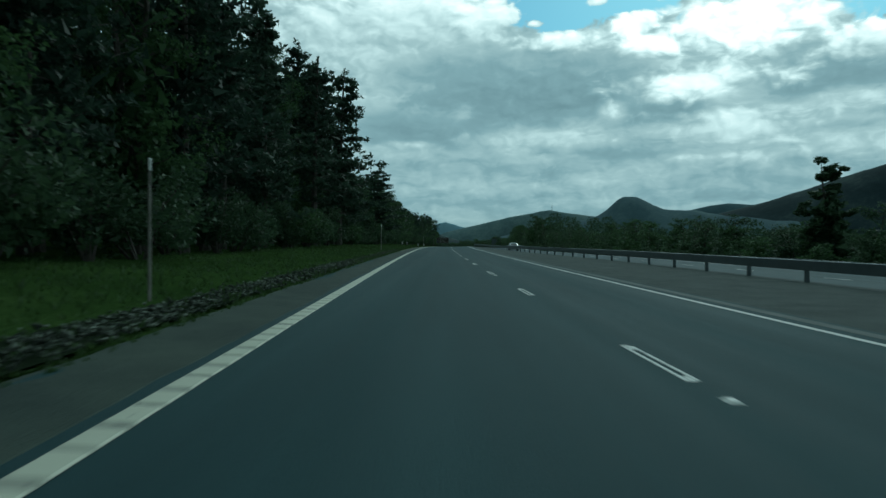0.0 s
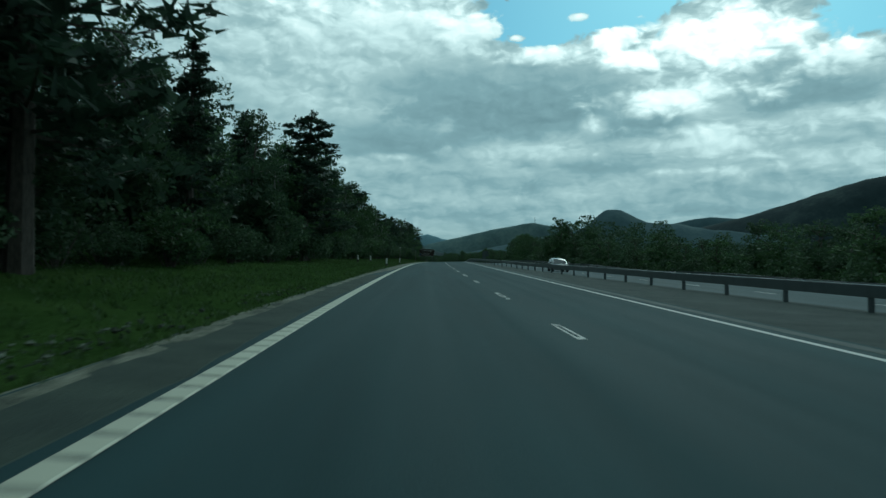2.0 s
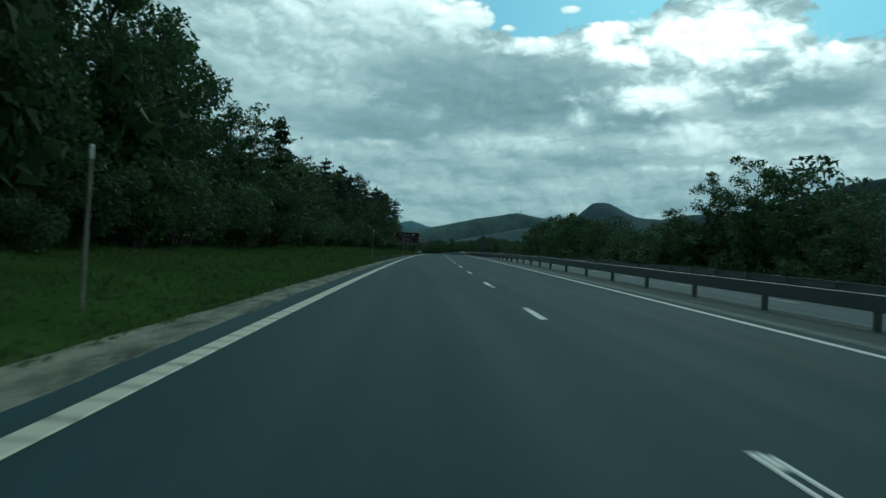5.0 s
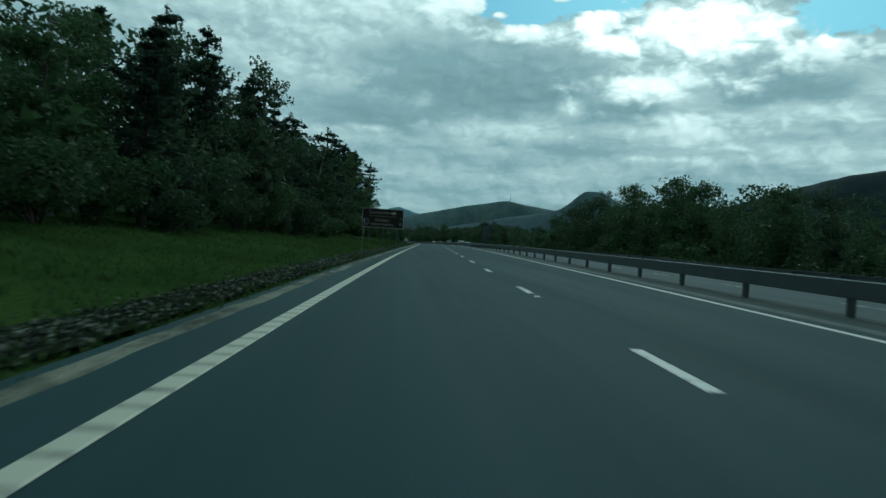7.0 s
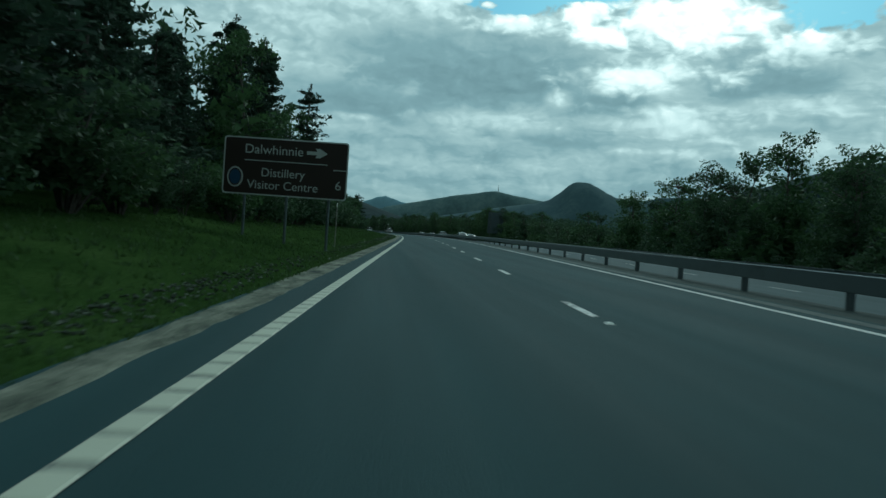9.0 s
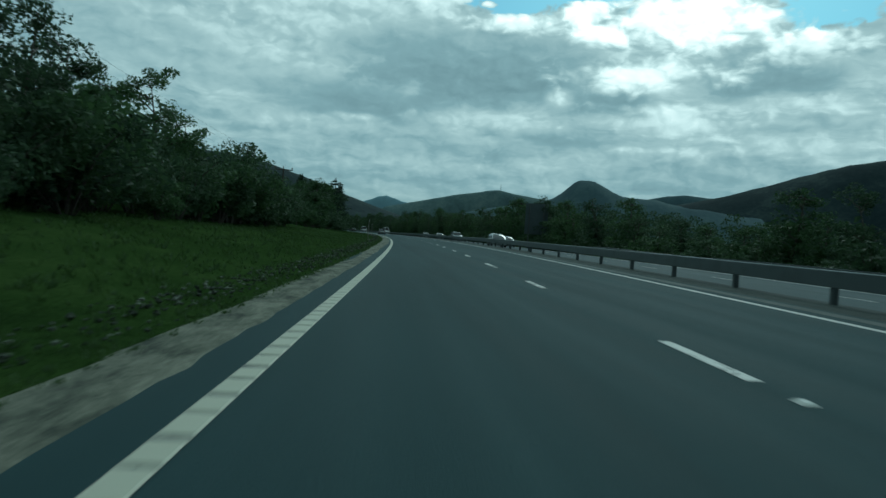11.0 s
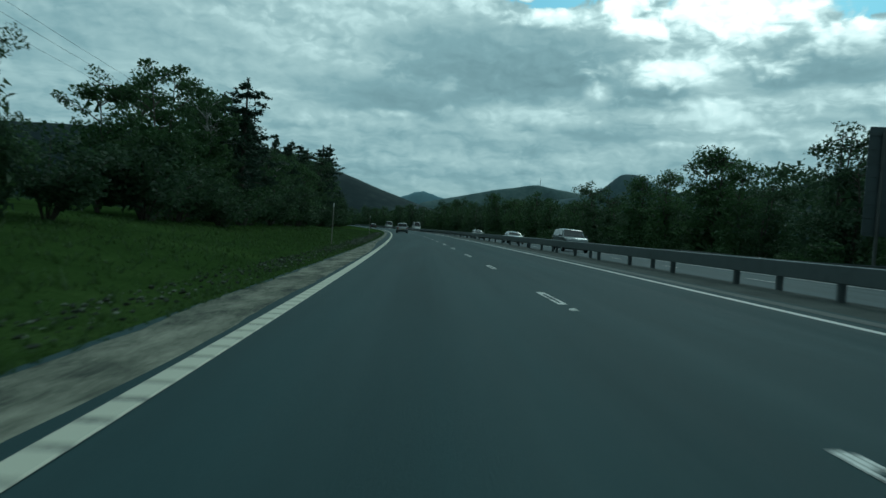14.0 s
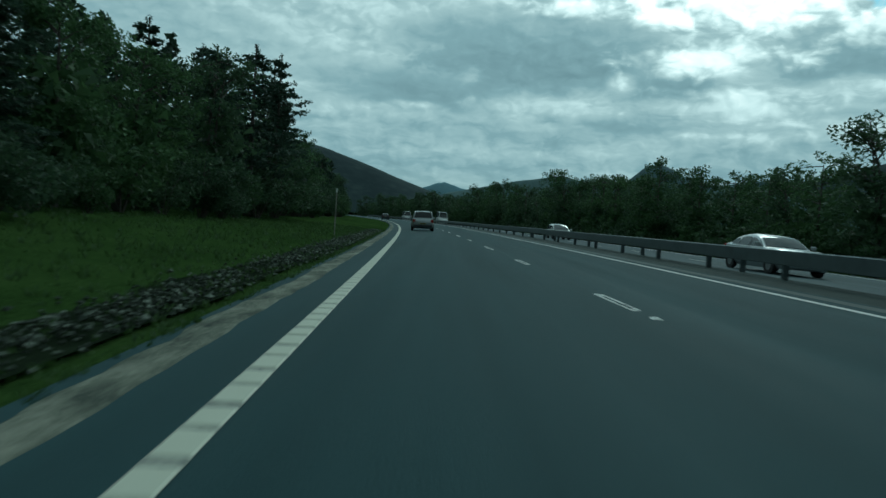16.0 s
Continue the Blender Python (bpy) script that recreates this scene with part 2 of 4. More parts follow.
def paint(col, rough=0.5, dirt=0.25, metal=0.0, scale=3.0):
    def build(n):
        p = place(n)
        f = n.noise(p, scale, 6, 0.65).outputs[0]
        c = n.mix(n.math("MULTIPLY", n.smooth(f, 0.45, 0.75), dirt), col, tuple(x * 0.45 for x in col))
        g = n.noise(p, scale * 12, 3, 0.6).outputs[0]
        return surface(n, c, rough, g, 0.06, 0.004, Metallic=metal)
    return build


def road_paint(col, worn):
    def build(n):
        p = place(n)
        f = n.noise(p, 14, 5, 0.7).outputs[0]
        g = n.noise(p, 1.2, 4, 0.6).outputs[0]
        w = n.smooth(n.math("ADD", n.math("MULTIPLY", f, 0.55), n.math("MULTIPLY", g, 0.45)), worn, worn + 0.10)
        c = n.mix(w, col, (0.07, 0.075, 0.075))
        return surface(n, c, 0.6, f, 0.4, 0.006)
    return build


def hillside(a, b, c):
    def build(n):
        p = place(n)
        f = n.noise(p, 0.006, 7, 0.62).outputs[0]
        g = n.noise(p, 0.05, 5, 0.6).outputs[0]
        col = n.ramp(n.math("ADD", n.math("MULTIPLY", f, 0.7), n.math("MULTIPLY", g, 0.3)), [(0.36, a), (0.5, b), (0.62, c)])
        return surface(n, col, 0.95, Specular_IOR_Level=0.05)
    return build


MAT = {
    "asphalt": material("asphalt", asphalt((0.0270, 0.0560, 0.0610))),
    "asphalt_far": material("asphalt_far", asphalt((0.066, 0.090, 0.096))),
    "grass": material("grass", grassy),
    "blade": material("blade", foliage((0.034, 0.066, 0.018), (0.076, 0.128, 0.038))),
    "reserve": material("reserve", patchy((0.028, 0.038, 0.036), (0.06, 0.076, 0.07), 0.8, 0.9, 0.8, 0.03, 30)),
    "dust": material("dust", gritty),
    "stone": material("stone", rubble),
    "earth": material("earth", patchy((0.008, 0.012, 0.007), (0.024, 0.033, 0.019), 3.0, 1.0, 0.9, 0.04, 22, 0.0)),
    "grit": material("grit", patchy((0.026, 0.038, 0.034), (0.062, 0.080, 0.064), 1.1, 0.92, 0.8, 0.02, 34)),
    "line": material("line", road_paint((0.50, 0.51, 0.48), 0.56)),
    "line_cream": material("line_cream", road_paint((0.50, 0.50, 0.40), 0.62)),
    "line_worn": material("line_worn", road_paint((0.58, 0.59, 0.56), 0.50)),
    "line_base": material("line_base", road_paint((0.30, 0.30, 0.25), 0.50)),
    "stud": material("stud", paint((0.55, 0.56, 0.52), 0.3, 0.3)),
    "kerb": material("kerb", patchy((0.06, 0.072, 0.07), (0.12, 0.135, 0.13), 1.5, 0.85, 0.3, 0.01)),
    "galvanised": material("galvanised", paint((0.135, 0.160, 0.165), 0.42, 0.4, 0.65, 2.0)),
    "steel_dark": material("steel_dark", paint((0.11, 0.12, 0.12), 0.6, 0.5, 0.3, 2.0)),
    "needle": material("needle", foliage((0.022, 0.042, 0.029), (0.058, 0.092, 0.058))),
    "leaf": material("leaf", foliage((0.032, 0.064, 0.026), (0.088, 0.152, 0.058))),
    "leaf_dark": material("leaf_dark", foliage((0.030, 0.056, 0.030), (0.078, 0.126, 0.060))),
    "bark": material("bark", bark((0.035, 0.03, 0.026), (0.10, 0.085, 0.07))),
    "birch_bark": material("birch_bark", bark((0.10, 0.095, 0.09), (0.40, 0.39, 0.37))),
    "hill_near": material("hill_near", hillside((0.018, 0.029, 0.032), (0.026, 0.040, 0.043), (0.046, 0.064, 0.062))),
    # aerial haze is painted into the base colours of these three hill materials
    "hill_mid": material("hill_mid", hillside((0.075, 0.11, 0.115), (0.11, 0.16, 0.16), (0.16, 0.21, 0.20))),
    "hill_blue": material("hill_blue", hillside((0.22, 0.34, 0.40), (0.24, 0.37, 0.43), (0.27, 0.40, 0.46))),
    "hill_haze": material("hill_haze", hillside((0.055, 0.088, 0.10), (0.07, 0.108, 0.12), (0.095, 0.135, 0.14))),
    "timber": material("timber", bark((0.14, 0.13, 0.11), (0.30, 0.28, 0.25))),
}


# -- building helpers --


def mesh_object(name, verts, faces, mat, parent=None, label="", smooth=False):
    me = bpy.data.meshes.new(name)
    me.from_pydata([tuple(v) for v in verts], [], faces)
    me.update()
    if smooth:
        me.shade_smooth()
    me.materials.append(MAT[mat] if isinstance(mat, str) else mat)
    ob = new(name, me)
    if parent is not None:
        ob.parent = parent
    if label:
        ob["label"] = label
    return ob


def part(name, bm, mat, parent=None, label="", smooth=False):
    me = bpy.data.meshes.new(name)
    bmesh.ops.recalc_face_normals(bm, faces=bm.faces)
    bm.to_mesh(me)
    bm.free()
    if smooth:
        me.shade_smooth()
    me.materials.append(MAT[mat] if isinstance(mat, str) else mat)
    ob = new(name, me)
    if parent is not None:
        ob.parent = parent
    if label:
        ob["label"] = label
    return ob


def strip(name, stations, offsets, mat, dz=0.0, parent=None, thick=0.0, plane=None):
    """A ribbon along the road; offsets are metres from the left edge line, or pairs (offset, rise)."""
    verts, faces = [], []
    cols = [(o, 0.0) if not isinstance(o, tuple) else o for o in offsets]
    for s in stations:
        for u, rise in cols:
            verts.append((plane or road)(s, u, dz + rise))
    k = len(cols)
    for i in range(len(stations) - 1):
        for j in range(k - 1):
            a = i * k + j
            faces.append((a, a + 1, a + k + 1, a + k))
    return mesh_object(name, verts, faces, mat, parent)


def box(bm, x0, x1, y0, y1, z0, z1, m=None):
    v = [bm.verts.new((x, y, z)) for x in (x0, x1) for y in (y0, y1) for z in (z0, z1)]
    for f in ((0, 1, 3, 2), (4, 6, 7, 5), (0, 4, 5, 1), (2, 3, 7, 6), (0, 2, 6, 4), (1, 5, 7, 3)):
        bm.faces.new([v[i] for i in f])
    if m is not None:
        bmesh.ops.transform(bm, matrix=m, verts=v)
    return v


def tube(bm, pts, radii, sides=6, caps=True):
    rings = []
    for i, p in enumerate(pts):
        p = Vector(p)
        d = (Vector(pts[min(i + 1, len(pts) - 1)]) - Vector(pts[max(i - 1, 0)])).normalized()
        a = d.orthogonal().normalized()
        b = d.cross(a)
        rings.append([bm.verts.new(p + (a * math.cos(k * math.tau / sides) + b * math.sin(k * math.tau / sides)) * radii[i]) for k in range(sides)])
    for r, q in zip(rings, rings[1:]):
        # nearest start vertex keeps the tube from twisting
        off = min(range(sides), key=lambda o: sum((r[k].co - q[(k + o) % sides].co).length for k in range(sides)))
        for k in range(sides):
            bm.faces.new((r[k], r[(k + 1) % sides], q[(k + 1 + off) % sides], q[(k + off) % sides]))
    if caps:
        bm.faces.new(rings[0]), bm.faces.new(rings[-1])


# -- ground --
# rise of the land above the left edge line, by metres to the side, and how high the bank stands along the road
SIDE = [(-900, 20), (-400, 14), (-120, 5), (-60, 3), (-35, 2.0), (-22, 1.4), (-14, 1.0), (-9, .62), (-6, .32), (-4, .1), (-2.6, -.04), (-1.8, -.08)]
BANK = [(-120, .45), (0, .45), (150, .65), (220, 1.0), (290, 1.4), (350, 1.4), (400, 1.1), (460, .8), (500, .55), (1100, .6)]
MEDIAN = [(-120, 4.6), (50, 4.6), (98, 3.5), (140, 2.4), (190, 0.1), (230, 0.0), (1100, 0.0)]            # extra width of the central reserve
RESERVE = [(-120, -.33), (40, -.33), (90, -.46), (135, -.40), (193, .10), (266, .17), (339, .20), (400, .25), (490, .25), (560, .2), (1100, .1)]   # its level
FAR_SIDE = [(20, -.42), (23, -.75), (27, -.95), (40, -1.1), (80, -2), (200, -2), (900, 5)]


def side(s, u, dz=0.0):
    """The land beside the road; right of the carriageway, u leaves out the central reserve's extra width."""
    h = np.interp(s, SG, HD)
    base = np.interp(s, SG, CZ)
    c = math.tan(radians(curve(CROSSFALL, s)))
    at = u
    if u <= -1.0:
        z = curve(SIDE, u) if u < -1.8 else np.interp(u, [-1.8, -1.0], [-.08, 0.0])
        z *= curve(BANK, s) if u < -4 else np.interp(u, [-4, -2.6], [curve(BANK, s), 1.0])
        z += np.interp(u, [-8, -1.0], [0, (-1.0 - 3.7) * c + 3.7 * c])
        z += 0.25 * (noise.noise(Vector((s * .05, u * .12, 3))) + .5 * noise.noise(Vector((s * .2, u * .5, 7)))) * np.interp(-u, [2.5, 7], [.12, 1])
        z -= 3.7 * c
    elif u < 8.4:
        z = (u - 3.7) * c
    else:
        r = curve(RESERVE, s) - 3.7 * c
        at = u + float(curve(MEDIAN, s)) * min(1, (u - 8.4) / .6)
        if u < 20:
            z = np.interp(u, [8.4, 9.0, 9.8, 10.9, 14.7, 18.9, 20], [4.7 * c, r - .02, r - .04, r - .22, r - .32, r - .34, r - .42])
        else:
            z = r + curve(FAR_SIDE, u) + 0.2 * noise.noise(Vector((s * .05, u * .1, 9)))
    return Vector((float(np.interp(s, SG, CX) + at * math.cos(h)), float(np.interp(s, SG, CY) + at * math.sin(h)), float(base + z + dz)))


STEPS = list(np.arange(-110, 700, 4.0)) + list(np.arange(700, 1101, 20.0))
GROUND_U = [-900, -400, -120, -60, -40, -30, -24, -19, -16, -14, -12, -10.5, -9, -7.8, -6.6, -5.5, -4.5, -3.6, -2.8, -2.2, -1.7, -1.3, -0.9, 4, 8.2, 9.0, 9.4, 9.8, 10.35, 10.9,
            14.7, 18.9, 20, 21.5, 23, 25, 27, 30, 36, 45, 80, 200, 900]
gv, gf = [], []
for s in STEPS:
    for u in GROUND_U:
        gv.append(side(s, u, -0.06 if -1.35 < u < 19.5 else 0.0))
k = len(GROUND_U)
for i in range(len(STEPS) - 1):
    for j in range(k - 1):
        gf.append((i * k + j, i * k + j + 1, (i + 1) * k + j + 1, (i + 1) * k + j))
tagged(mesh_object("ground", gv, gf, "grass", smooth=True), "rough green roadside grass on gently rising ground", "ground", kind="structure")

tagged(strip("road", STEPS, [(-1.12, -.10), -1.08, 0.0, 3.7, 7.4, 8.3, (8.36, -.10)], "asphalt"), "dark grey asphalt carriageway with two lanes", "road", kind="structure")


def edge_of_road(s, u, dz=0.0):
    """The loose edge strip, ragged on its outer side."""
    ragged = 0.3 * noise.noise(Vector((s * .23, 5, 1))) + .2 * noise.noise(Vector((s * .9, 2, 1)))
    where = [0, 92, 106, 140, 158, 200, 215, 262, 280, 335, 370, 385, 440, 455, 640]
    inner = float(np.interp(s, where, [-.90, -.80, -.26, -.24, -.5, -.66, -.70, -.68, -.56, -.50, -.44, -.26, -.22, -.62, -.66]))
    outer = float(np.interp(s, where, [-1.02, -1.15, -1.36, -1.32, -1.1, -.95, -.90, -.90, -1.04, -1.12, -1.08, -1.02, -.95, -.92, -.92]))
    fine = .05 * noise.noise(Vector((s * 2.7, round(u - .01, 1) * 3, 6)))
    at = {-1.15: outer - .10 + ragged * .35, -.95: outer + ragged * .3, -.7: (inner + outer) / 2, -.42: inner + ragged * .2, -.4: inner + ragged * .2 + .02}[u] + fine
    return side(s, at, dz)


tagged(strip("road_edge", np.arange(60, 640, 0.5), [(-1.15, -.02), (-0.95, .012), (-0.7, .010), (-0.42, .008), (-0.4, -.004)], "dust", plane=edge_of_road),
       "pale dusty gravel edge beside the asphalt", "road edge", kind="structure")


def gritty_edge(s, u, dz=0.0):
    """The gritty hard strip beside the edge line before the pale verge."""
    ragged = .22 * noise.noise(Vector((s * .3, 5, 4))) + .12 * noise.noise(Vector((s * 1.3, 2, 9)))
    return side(s, u + (ragged if u < -1.0 else ragged * .4 if u > -.3 else 0) * min(1, (92 - s) / 10), dz)


tagged(strip("road_edge_grit", np.arange(-60, 92, 0.5), [(-1.22, -.02), (-1.08, .010), (-0.7, .010), (-0.22, .006), (-0.2, -.004)], "grit", plane=gritty_edge),
       "dull grey-green grit on the hard strip beside the edge line", "road edge", kind="structure")
tagged(strip("central_reserve", STEPS, [(8.3, .0), (8.6, .02), (9.0, .02), (9.4, .02), (9.8, .02), (10.2, .0)], "reserve", plane=side),
       "dark gravel central reserve under the crash barrier", "central reserve", kind="structure")
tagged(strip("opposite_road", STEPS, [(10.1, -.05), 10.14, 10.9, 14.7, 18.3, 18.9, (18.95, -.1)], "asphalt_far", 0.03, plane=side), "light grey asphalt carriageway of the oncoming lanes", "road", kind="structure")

# -- road markings --
tagged(strip("trim_edge_line", STEPS, [-0.10, 0.10], "line_base", 0.005), "white edge line painted along the nearside", "edge line", kind="structure")
tagged(strip("trim_edge_line_inner", STEPS, [7.33, 7.48], "line", 0.005), "thin white edge line beside the central reserve", "edge line", kind="structure")
tagged(strip("trim_drain_channel", STEPS, [7.80, 8.12], "kerb", 0.005), "pale concrete drainage channel along the carriageway", "drain channel", kind="structure")
tagged(strip("trim_opposite_line", STEPS, [10.28, 10.42], "line", 0.040, plane=side), "white edge line of the oncoming carriageway", "edge line", kind="structure")
tagged(strip("trim_opposite_line_outer", STEPS, [18.1, 18.25], "line", 0.036, plane=side), "white outer edge line of the oncoming carriageway", "edge line", kind="structure")


def slab(verts, faces, s0, s1, u0, u1, top, taper=.015):
    """A thin bar of paint or stone on the carriageway with bevelled sides."""
    a = len(verts)
    for s, u in ((s0, u0), (s1, u0), (s1, u1), (s0, u1)):
        verts.append(road(s, u, .003))
    for s, u in ((s0 + taper, u0 + taper), (s1 - taper, u0 + taper), (s1 - taper, u1 - taper), (s0 + taper, u1 - taper)):
        verts.append(road(s, u, top))
    faces += [(a + 4, a + 7, a + 6, a + 5), (a, a + 4, a + 5, a + 1), (a + 1, a + 5, a + 6, a + 2), (a + 2, a + 6, a + 7, a + 3), (a + 3, a + 7, a + 4, a)]


rv, rf = [], []
s = -2.0
while s < 640:
    slab(rv, rf, s, s + .36 + .03 * math.sin(s * 7), -0.096, 0.096, .013)
    s += .45
tagged(mesh_object("edge_line_ribs", rv, rf, "line_cream"), "raised white ribs along the edge line", "road marking", kind="stuff")

for n in range(-2, 90):
    v, f = [], []
    s = 9 * n + 5.75
    if s < 150 or s > 392:      # worn through along the middle
        slab(v, f, s, s + 2.0, 3.785, 3.83, .009, .008)
        slab(v, f, s + .05, s + 1.95, 3.885, 3.93, .009, .008)
        slab(v, f, s, s + .22, 3.832, 3.883, .009, .008)
        slab(v, f, s + 1.7, s + 2.0, 3.832, 3.883, .009, .008)
    else:
        slab(v, f, s, s + 2.0, 3.79, 3.93, .009)
    mark = mesh_object("lane_marking", v, f, "line_worn")
    tagged(mark, "short worn white dash of the lane line on asphalt", "road marking", "dashes of the lane line")
for n in range(-1, 60):
    # studs stand between the dashes, every second gap
    if n % 2 == 0:
        v, f = [], []
        slab(v, f, 9 * n + 4.95, 9 * n + 5.12, 3.80, 3.92, .022, .03)
        tagged(mesh_object("road_stud", v, f, "stud"), "small pale reflecting road stud set in the asphalt", "road stud", "studs along the lane line")
for n in range(-1, 80):
    v, f = [], []
    s = 9 * n + 2.0
    a = [side(s, 14.5, .036), side(s + 2, 14.5, .036), side(s + 2, 14.64, .036), side(s, 14.64, .036)]
    a += [p + Vector((0, 0, .006)) for p in a]
    mark = mesh_object("lane_marking", a, [(4, 7, 6, 5), (0, 4, 5, 1), (1, 5, 6, 2), (2, 6, 7, 3), (3, 7, 4, 0)], "line_worn")
    tagged(mark, "short white dash of the oncoming lane line", "road marking", "dashes of the oncoming lane line")

# -- hills --


def hill(name, mat, az, dist, width, depth, height, base, shape, label, seed, rough=0.06):
    """A hill as a height field, across the line of sight; shape: share of the height by share of the width."""
    d = toward(az, 0)
    right = Vector((d.y, -d.x, 0))
    nx, ny = 120, 26
    verts, faces = [], []
    for j in range(ny + 1):
        y = (j / ny * 2 - 1)
        for i in range(nx + 1):
            x = (i / nx * 2 - 1)
            h = np.interp(x, [a for a, b in shape], [b for a, b in shape])
            n = noise.fractal(Vector((x * 5 + seed, y * 2.5, seed)), 0.9, 2.1, 6)
            z = height * max(0.0, h) * (1 - abs(y) ** 1.6) * (1 + rough * n)
            p = d * (dist + y * depth) + right * (x * width)
            verts.append((p.x, p.y, base + z))
    for j in range(ny):
        for i in range(nx):
            a = j * (nx + 1) + i
            faces.append((a, a + 1, a + nx + 2, a + nx + 1))
    ob = mesh_object(name, verts, faces, mat, smooth=True)
    return tagged(ob, label, "hill", kind="structure")


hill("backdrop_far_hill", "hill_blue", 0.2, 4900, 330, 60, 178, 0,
     [(-1, .40), (-.6, .62), (-.3, .84), (-.1, .98), (0, 1), (.15, .93), (.4, .80), (.7, .66), (1, .45)], "distant hill at the valley's head, pale blue with painted haze", 3, .03)
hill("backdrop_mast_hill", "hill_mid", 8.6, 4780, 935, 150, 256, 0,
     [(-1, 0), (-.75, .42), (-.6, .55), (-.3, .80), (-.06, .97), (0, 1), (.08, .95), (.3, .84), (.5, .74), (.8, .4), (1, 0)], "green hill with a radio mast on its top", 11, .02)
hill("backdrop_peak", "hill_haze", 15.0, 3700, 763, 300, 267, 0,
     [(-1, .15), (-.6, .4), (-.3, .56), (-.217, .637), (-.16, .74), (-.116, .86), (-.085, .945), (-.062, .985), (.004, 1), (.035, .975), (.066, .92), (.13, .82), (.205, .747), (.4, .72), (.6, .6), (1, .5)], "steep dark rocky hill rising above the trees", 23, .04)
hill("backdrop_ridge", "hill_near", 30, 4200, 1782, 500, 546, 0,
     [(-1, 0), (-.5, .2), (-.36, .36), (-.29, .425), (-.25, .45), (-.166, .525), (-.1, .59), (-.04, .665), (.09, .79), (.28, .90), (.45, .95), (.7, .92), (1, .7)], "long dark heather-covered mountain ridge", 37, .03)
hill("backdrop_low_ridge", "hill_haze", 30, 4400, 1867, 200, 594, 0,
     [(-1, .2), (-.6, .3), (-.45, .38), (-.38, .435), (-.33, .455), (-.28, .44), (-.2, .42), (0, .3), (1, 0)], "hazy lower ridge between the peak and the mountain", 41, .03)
hill("backdrop_left_hill", "hill_near", -14, 2100, 800, 350, 172, -14,
     [(-1, .9), (-.6, .95), (-.3, .99), (-.05, 1.0), (.15, .94), (.3, .82), (.42, .66), (.52, .50), (.62, .34), (.72, .2), (.85, .08), (1, 0)], "dark moorland hillside sloping down to the valley", 51, .02)

# the radio mast on the green hill
mast = new("radio_mast")
bm = bmesh.new()
for k in range(3):
    a = k * math.tau / 3
    tube(bm, [(1.6 * math.cos(a), 1.6 * math.sin(a), -20), (.5 * math.cos(a), .5 * math.sin(a), 42)], [.8, .6], 5)
part("lattice", bm, "steel_dark", mast)
for z in range(0, 42, 6):
    bm = bmesh.new()
    w = 1.6 - 1.1 * z / 42
    tube(bm, [(w * math.cos(k * math.tau / 3), w * math.sin(k * math.tau / 3), z + (k % 2) * 2) for k in range(4)], [.35] * 4, 4, False)
    part("brace", bm, "steel_dark", mast)
bm = bmesh.new()
tube(bm, [(0, 0, 40), (0, 0, 48)], [.8, .4], 6)
part("aerial", bm, "steel_dark", mast)
mast.matrix_basis = Matrix.Translation(toward(8.78, 0) * 4780 + Vector((0, 0, 248)))
tagged(mast, "slender grey radio mast on the far hill's top", "radio mast")

# plain land that carries on to the horizon
bm = bmesh.new()
bmesh.ops.create_grid(bm, x_segments=8, y_segments=8, size=4900)
bmesh.ops.translate(bm, vec=(0, 1500, -22), verts=bm.verts)
tagged(part("ground_far", bm, "grass"), "dark open land stretching to the hills", "ground", kind="structure")

# -- crash barriers --
BARRIER_U = [(-120, 9.3), (1100, 9.3)]
BEAM = [(-.06, -.15), (-.06, -.19), (.030, -.19), (.045, -.175), (.045, .13), (.030, .145), (-.06, .145), (-.06, .11)]      # an open box


def crash_barrier(name, line, first, last, spacing, label, rise, facing, start):
    """rise: the height of the beam's middle, by metres along the road."""
    beam_z = min(b for a, b in rise)
    base = new(name)
    tagged(base, label, "crash barrier")
    stations = np.arange(first, last, 2.0)
    verts, faces = [], []
    prof = [(-facing * a, b) for a, b in BEAM]
    prof += [(a + facing * .006, b) for a, b in reversed(prof)]
    k = len(prof)
    for s in stations:
        u = float(curve(line, s))
        for a, b in prof:
            verts.append(side(s, u + a))
            verts[-1].z = side(s, u).z + float(curve(rise, s)) + b
    for i in range(len(stations) - 1):
        for j in range(k):
            faces.append((i * k + j, i * k + (j + 1) % k, (i + 1) * k + (j + 1) % k, (i + 1) * k + j))
    mesh_object("beam", verts, faces, "galvanised", base)
    bm = bmesh.new()
    box(bm, -.05, .05, -.035, .035, -.35, beam_z + .10)
    box(bm, -.062, -.05, -.05, .05, -.35, beam_z + .10)
    box(bm, .05, .062, -.05, .05, -.35, beam_z + .10)
    box(bm, -.062 - .03 * facing, -.04, -.05, .05, beam_z - .06, beam_z + .06)
    first_post = part("post", bm, "galvanised", base)
    for n, s in enumerate(np.arange(start, last, spacing)):
        ob = first_post if n == 0 else new("post", first_post.data)
        ob.parent = base
        u = float(curve(line, s)) + facing * .11
        ob.matrix_basis = Matrix.Translation(side(s, u, float(curve(rise, s)) - beam_z)) @ Matrix.Rotation(heading(s), 4, "Z")
    return base


crash_barrier("crash_barrier", BARRIER_U, -30, 760, 4.2, "grey galvanised steel crash barrier on posts along the central reserve", [(0, .60), (150, .60), (200, .55)], 1, -27.6)
crash_barrier("crash_barrier", [(-120, 9.95), (1100, 9.95)], 372, 760, 8.4, "second row of grey steel crash barrier facing the oncoming lanes", [(0, .55)], -1, 374.4)
crash_barrier("crash_barrier", [(-120, 20.3), (1100, 20.3)], -30, 700, 4.2, "dull grey steel crash barrier on the far verge", [(-30, .52), (130, .52), (215, .775), (700, .775)], -1, -26)

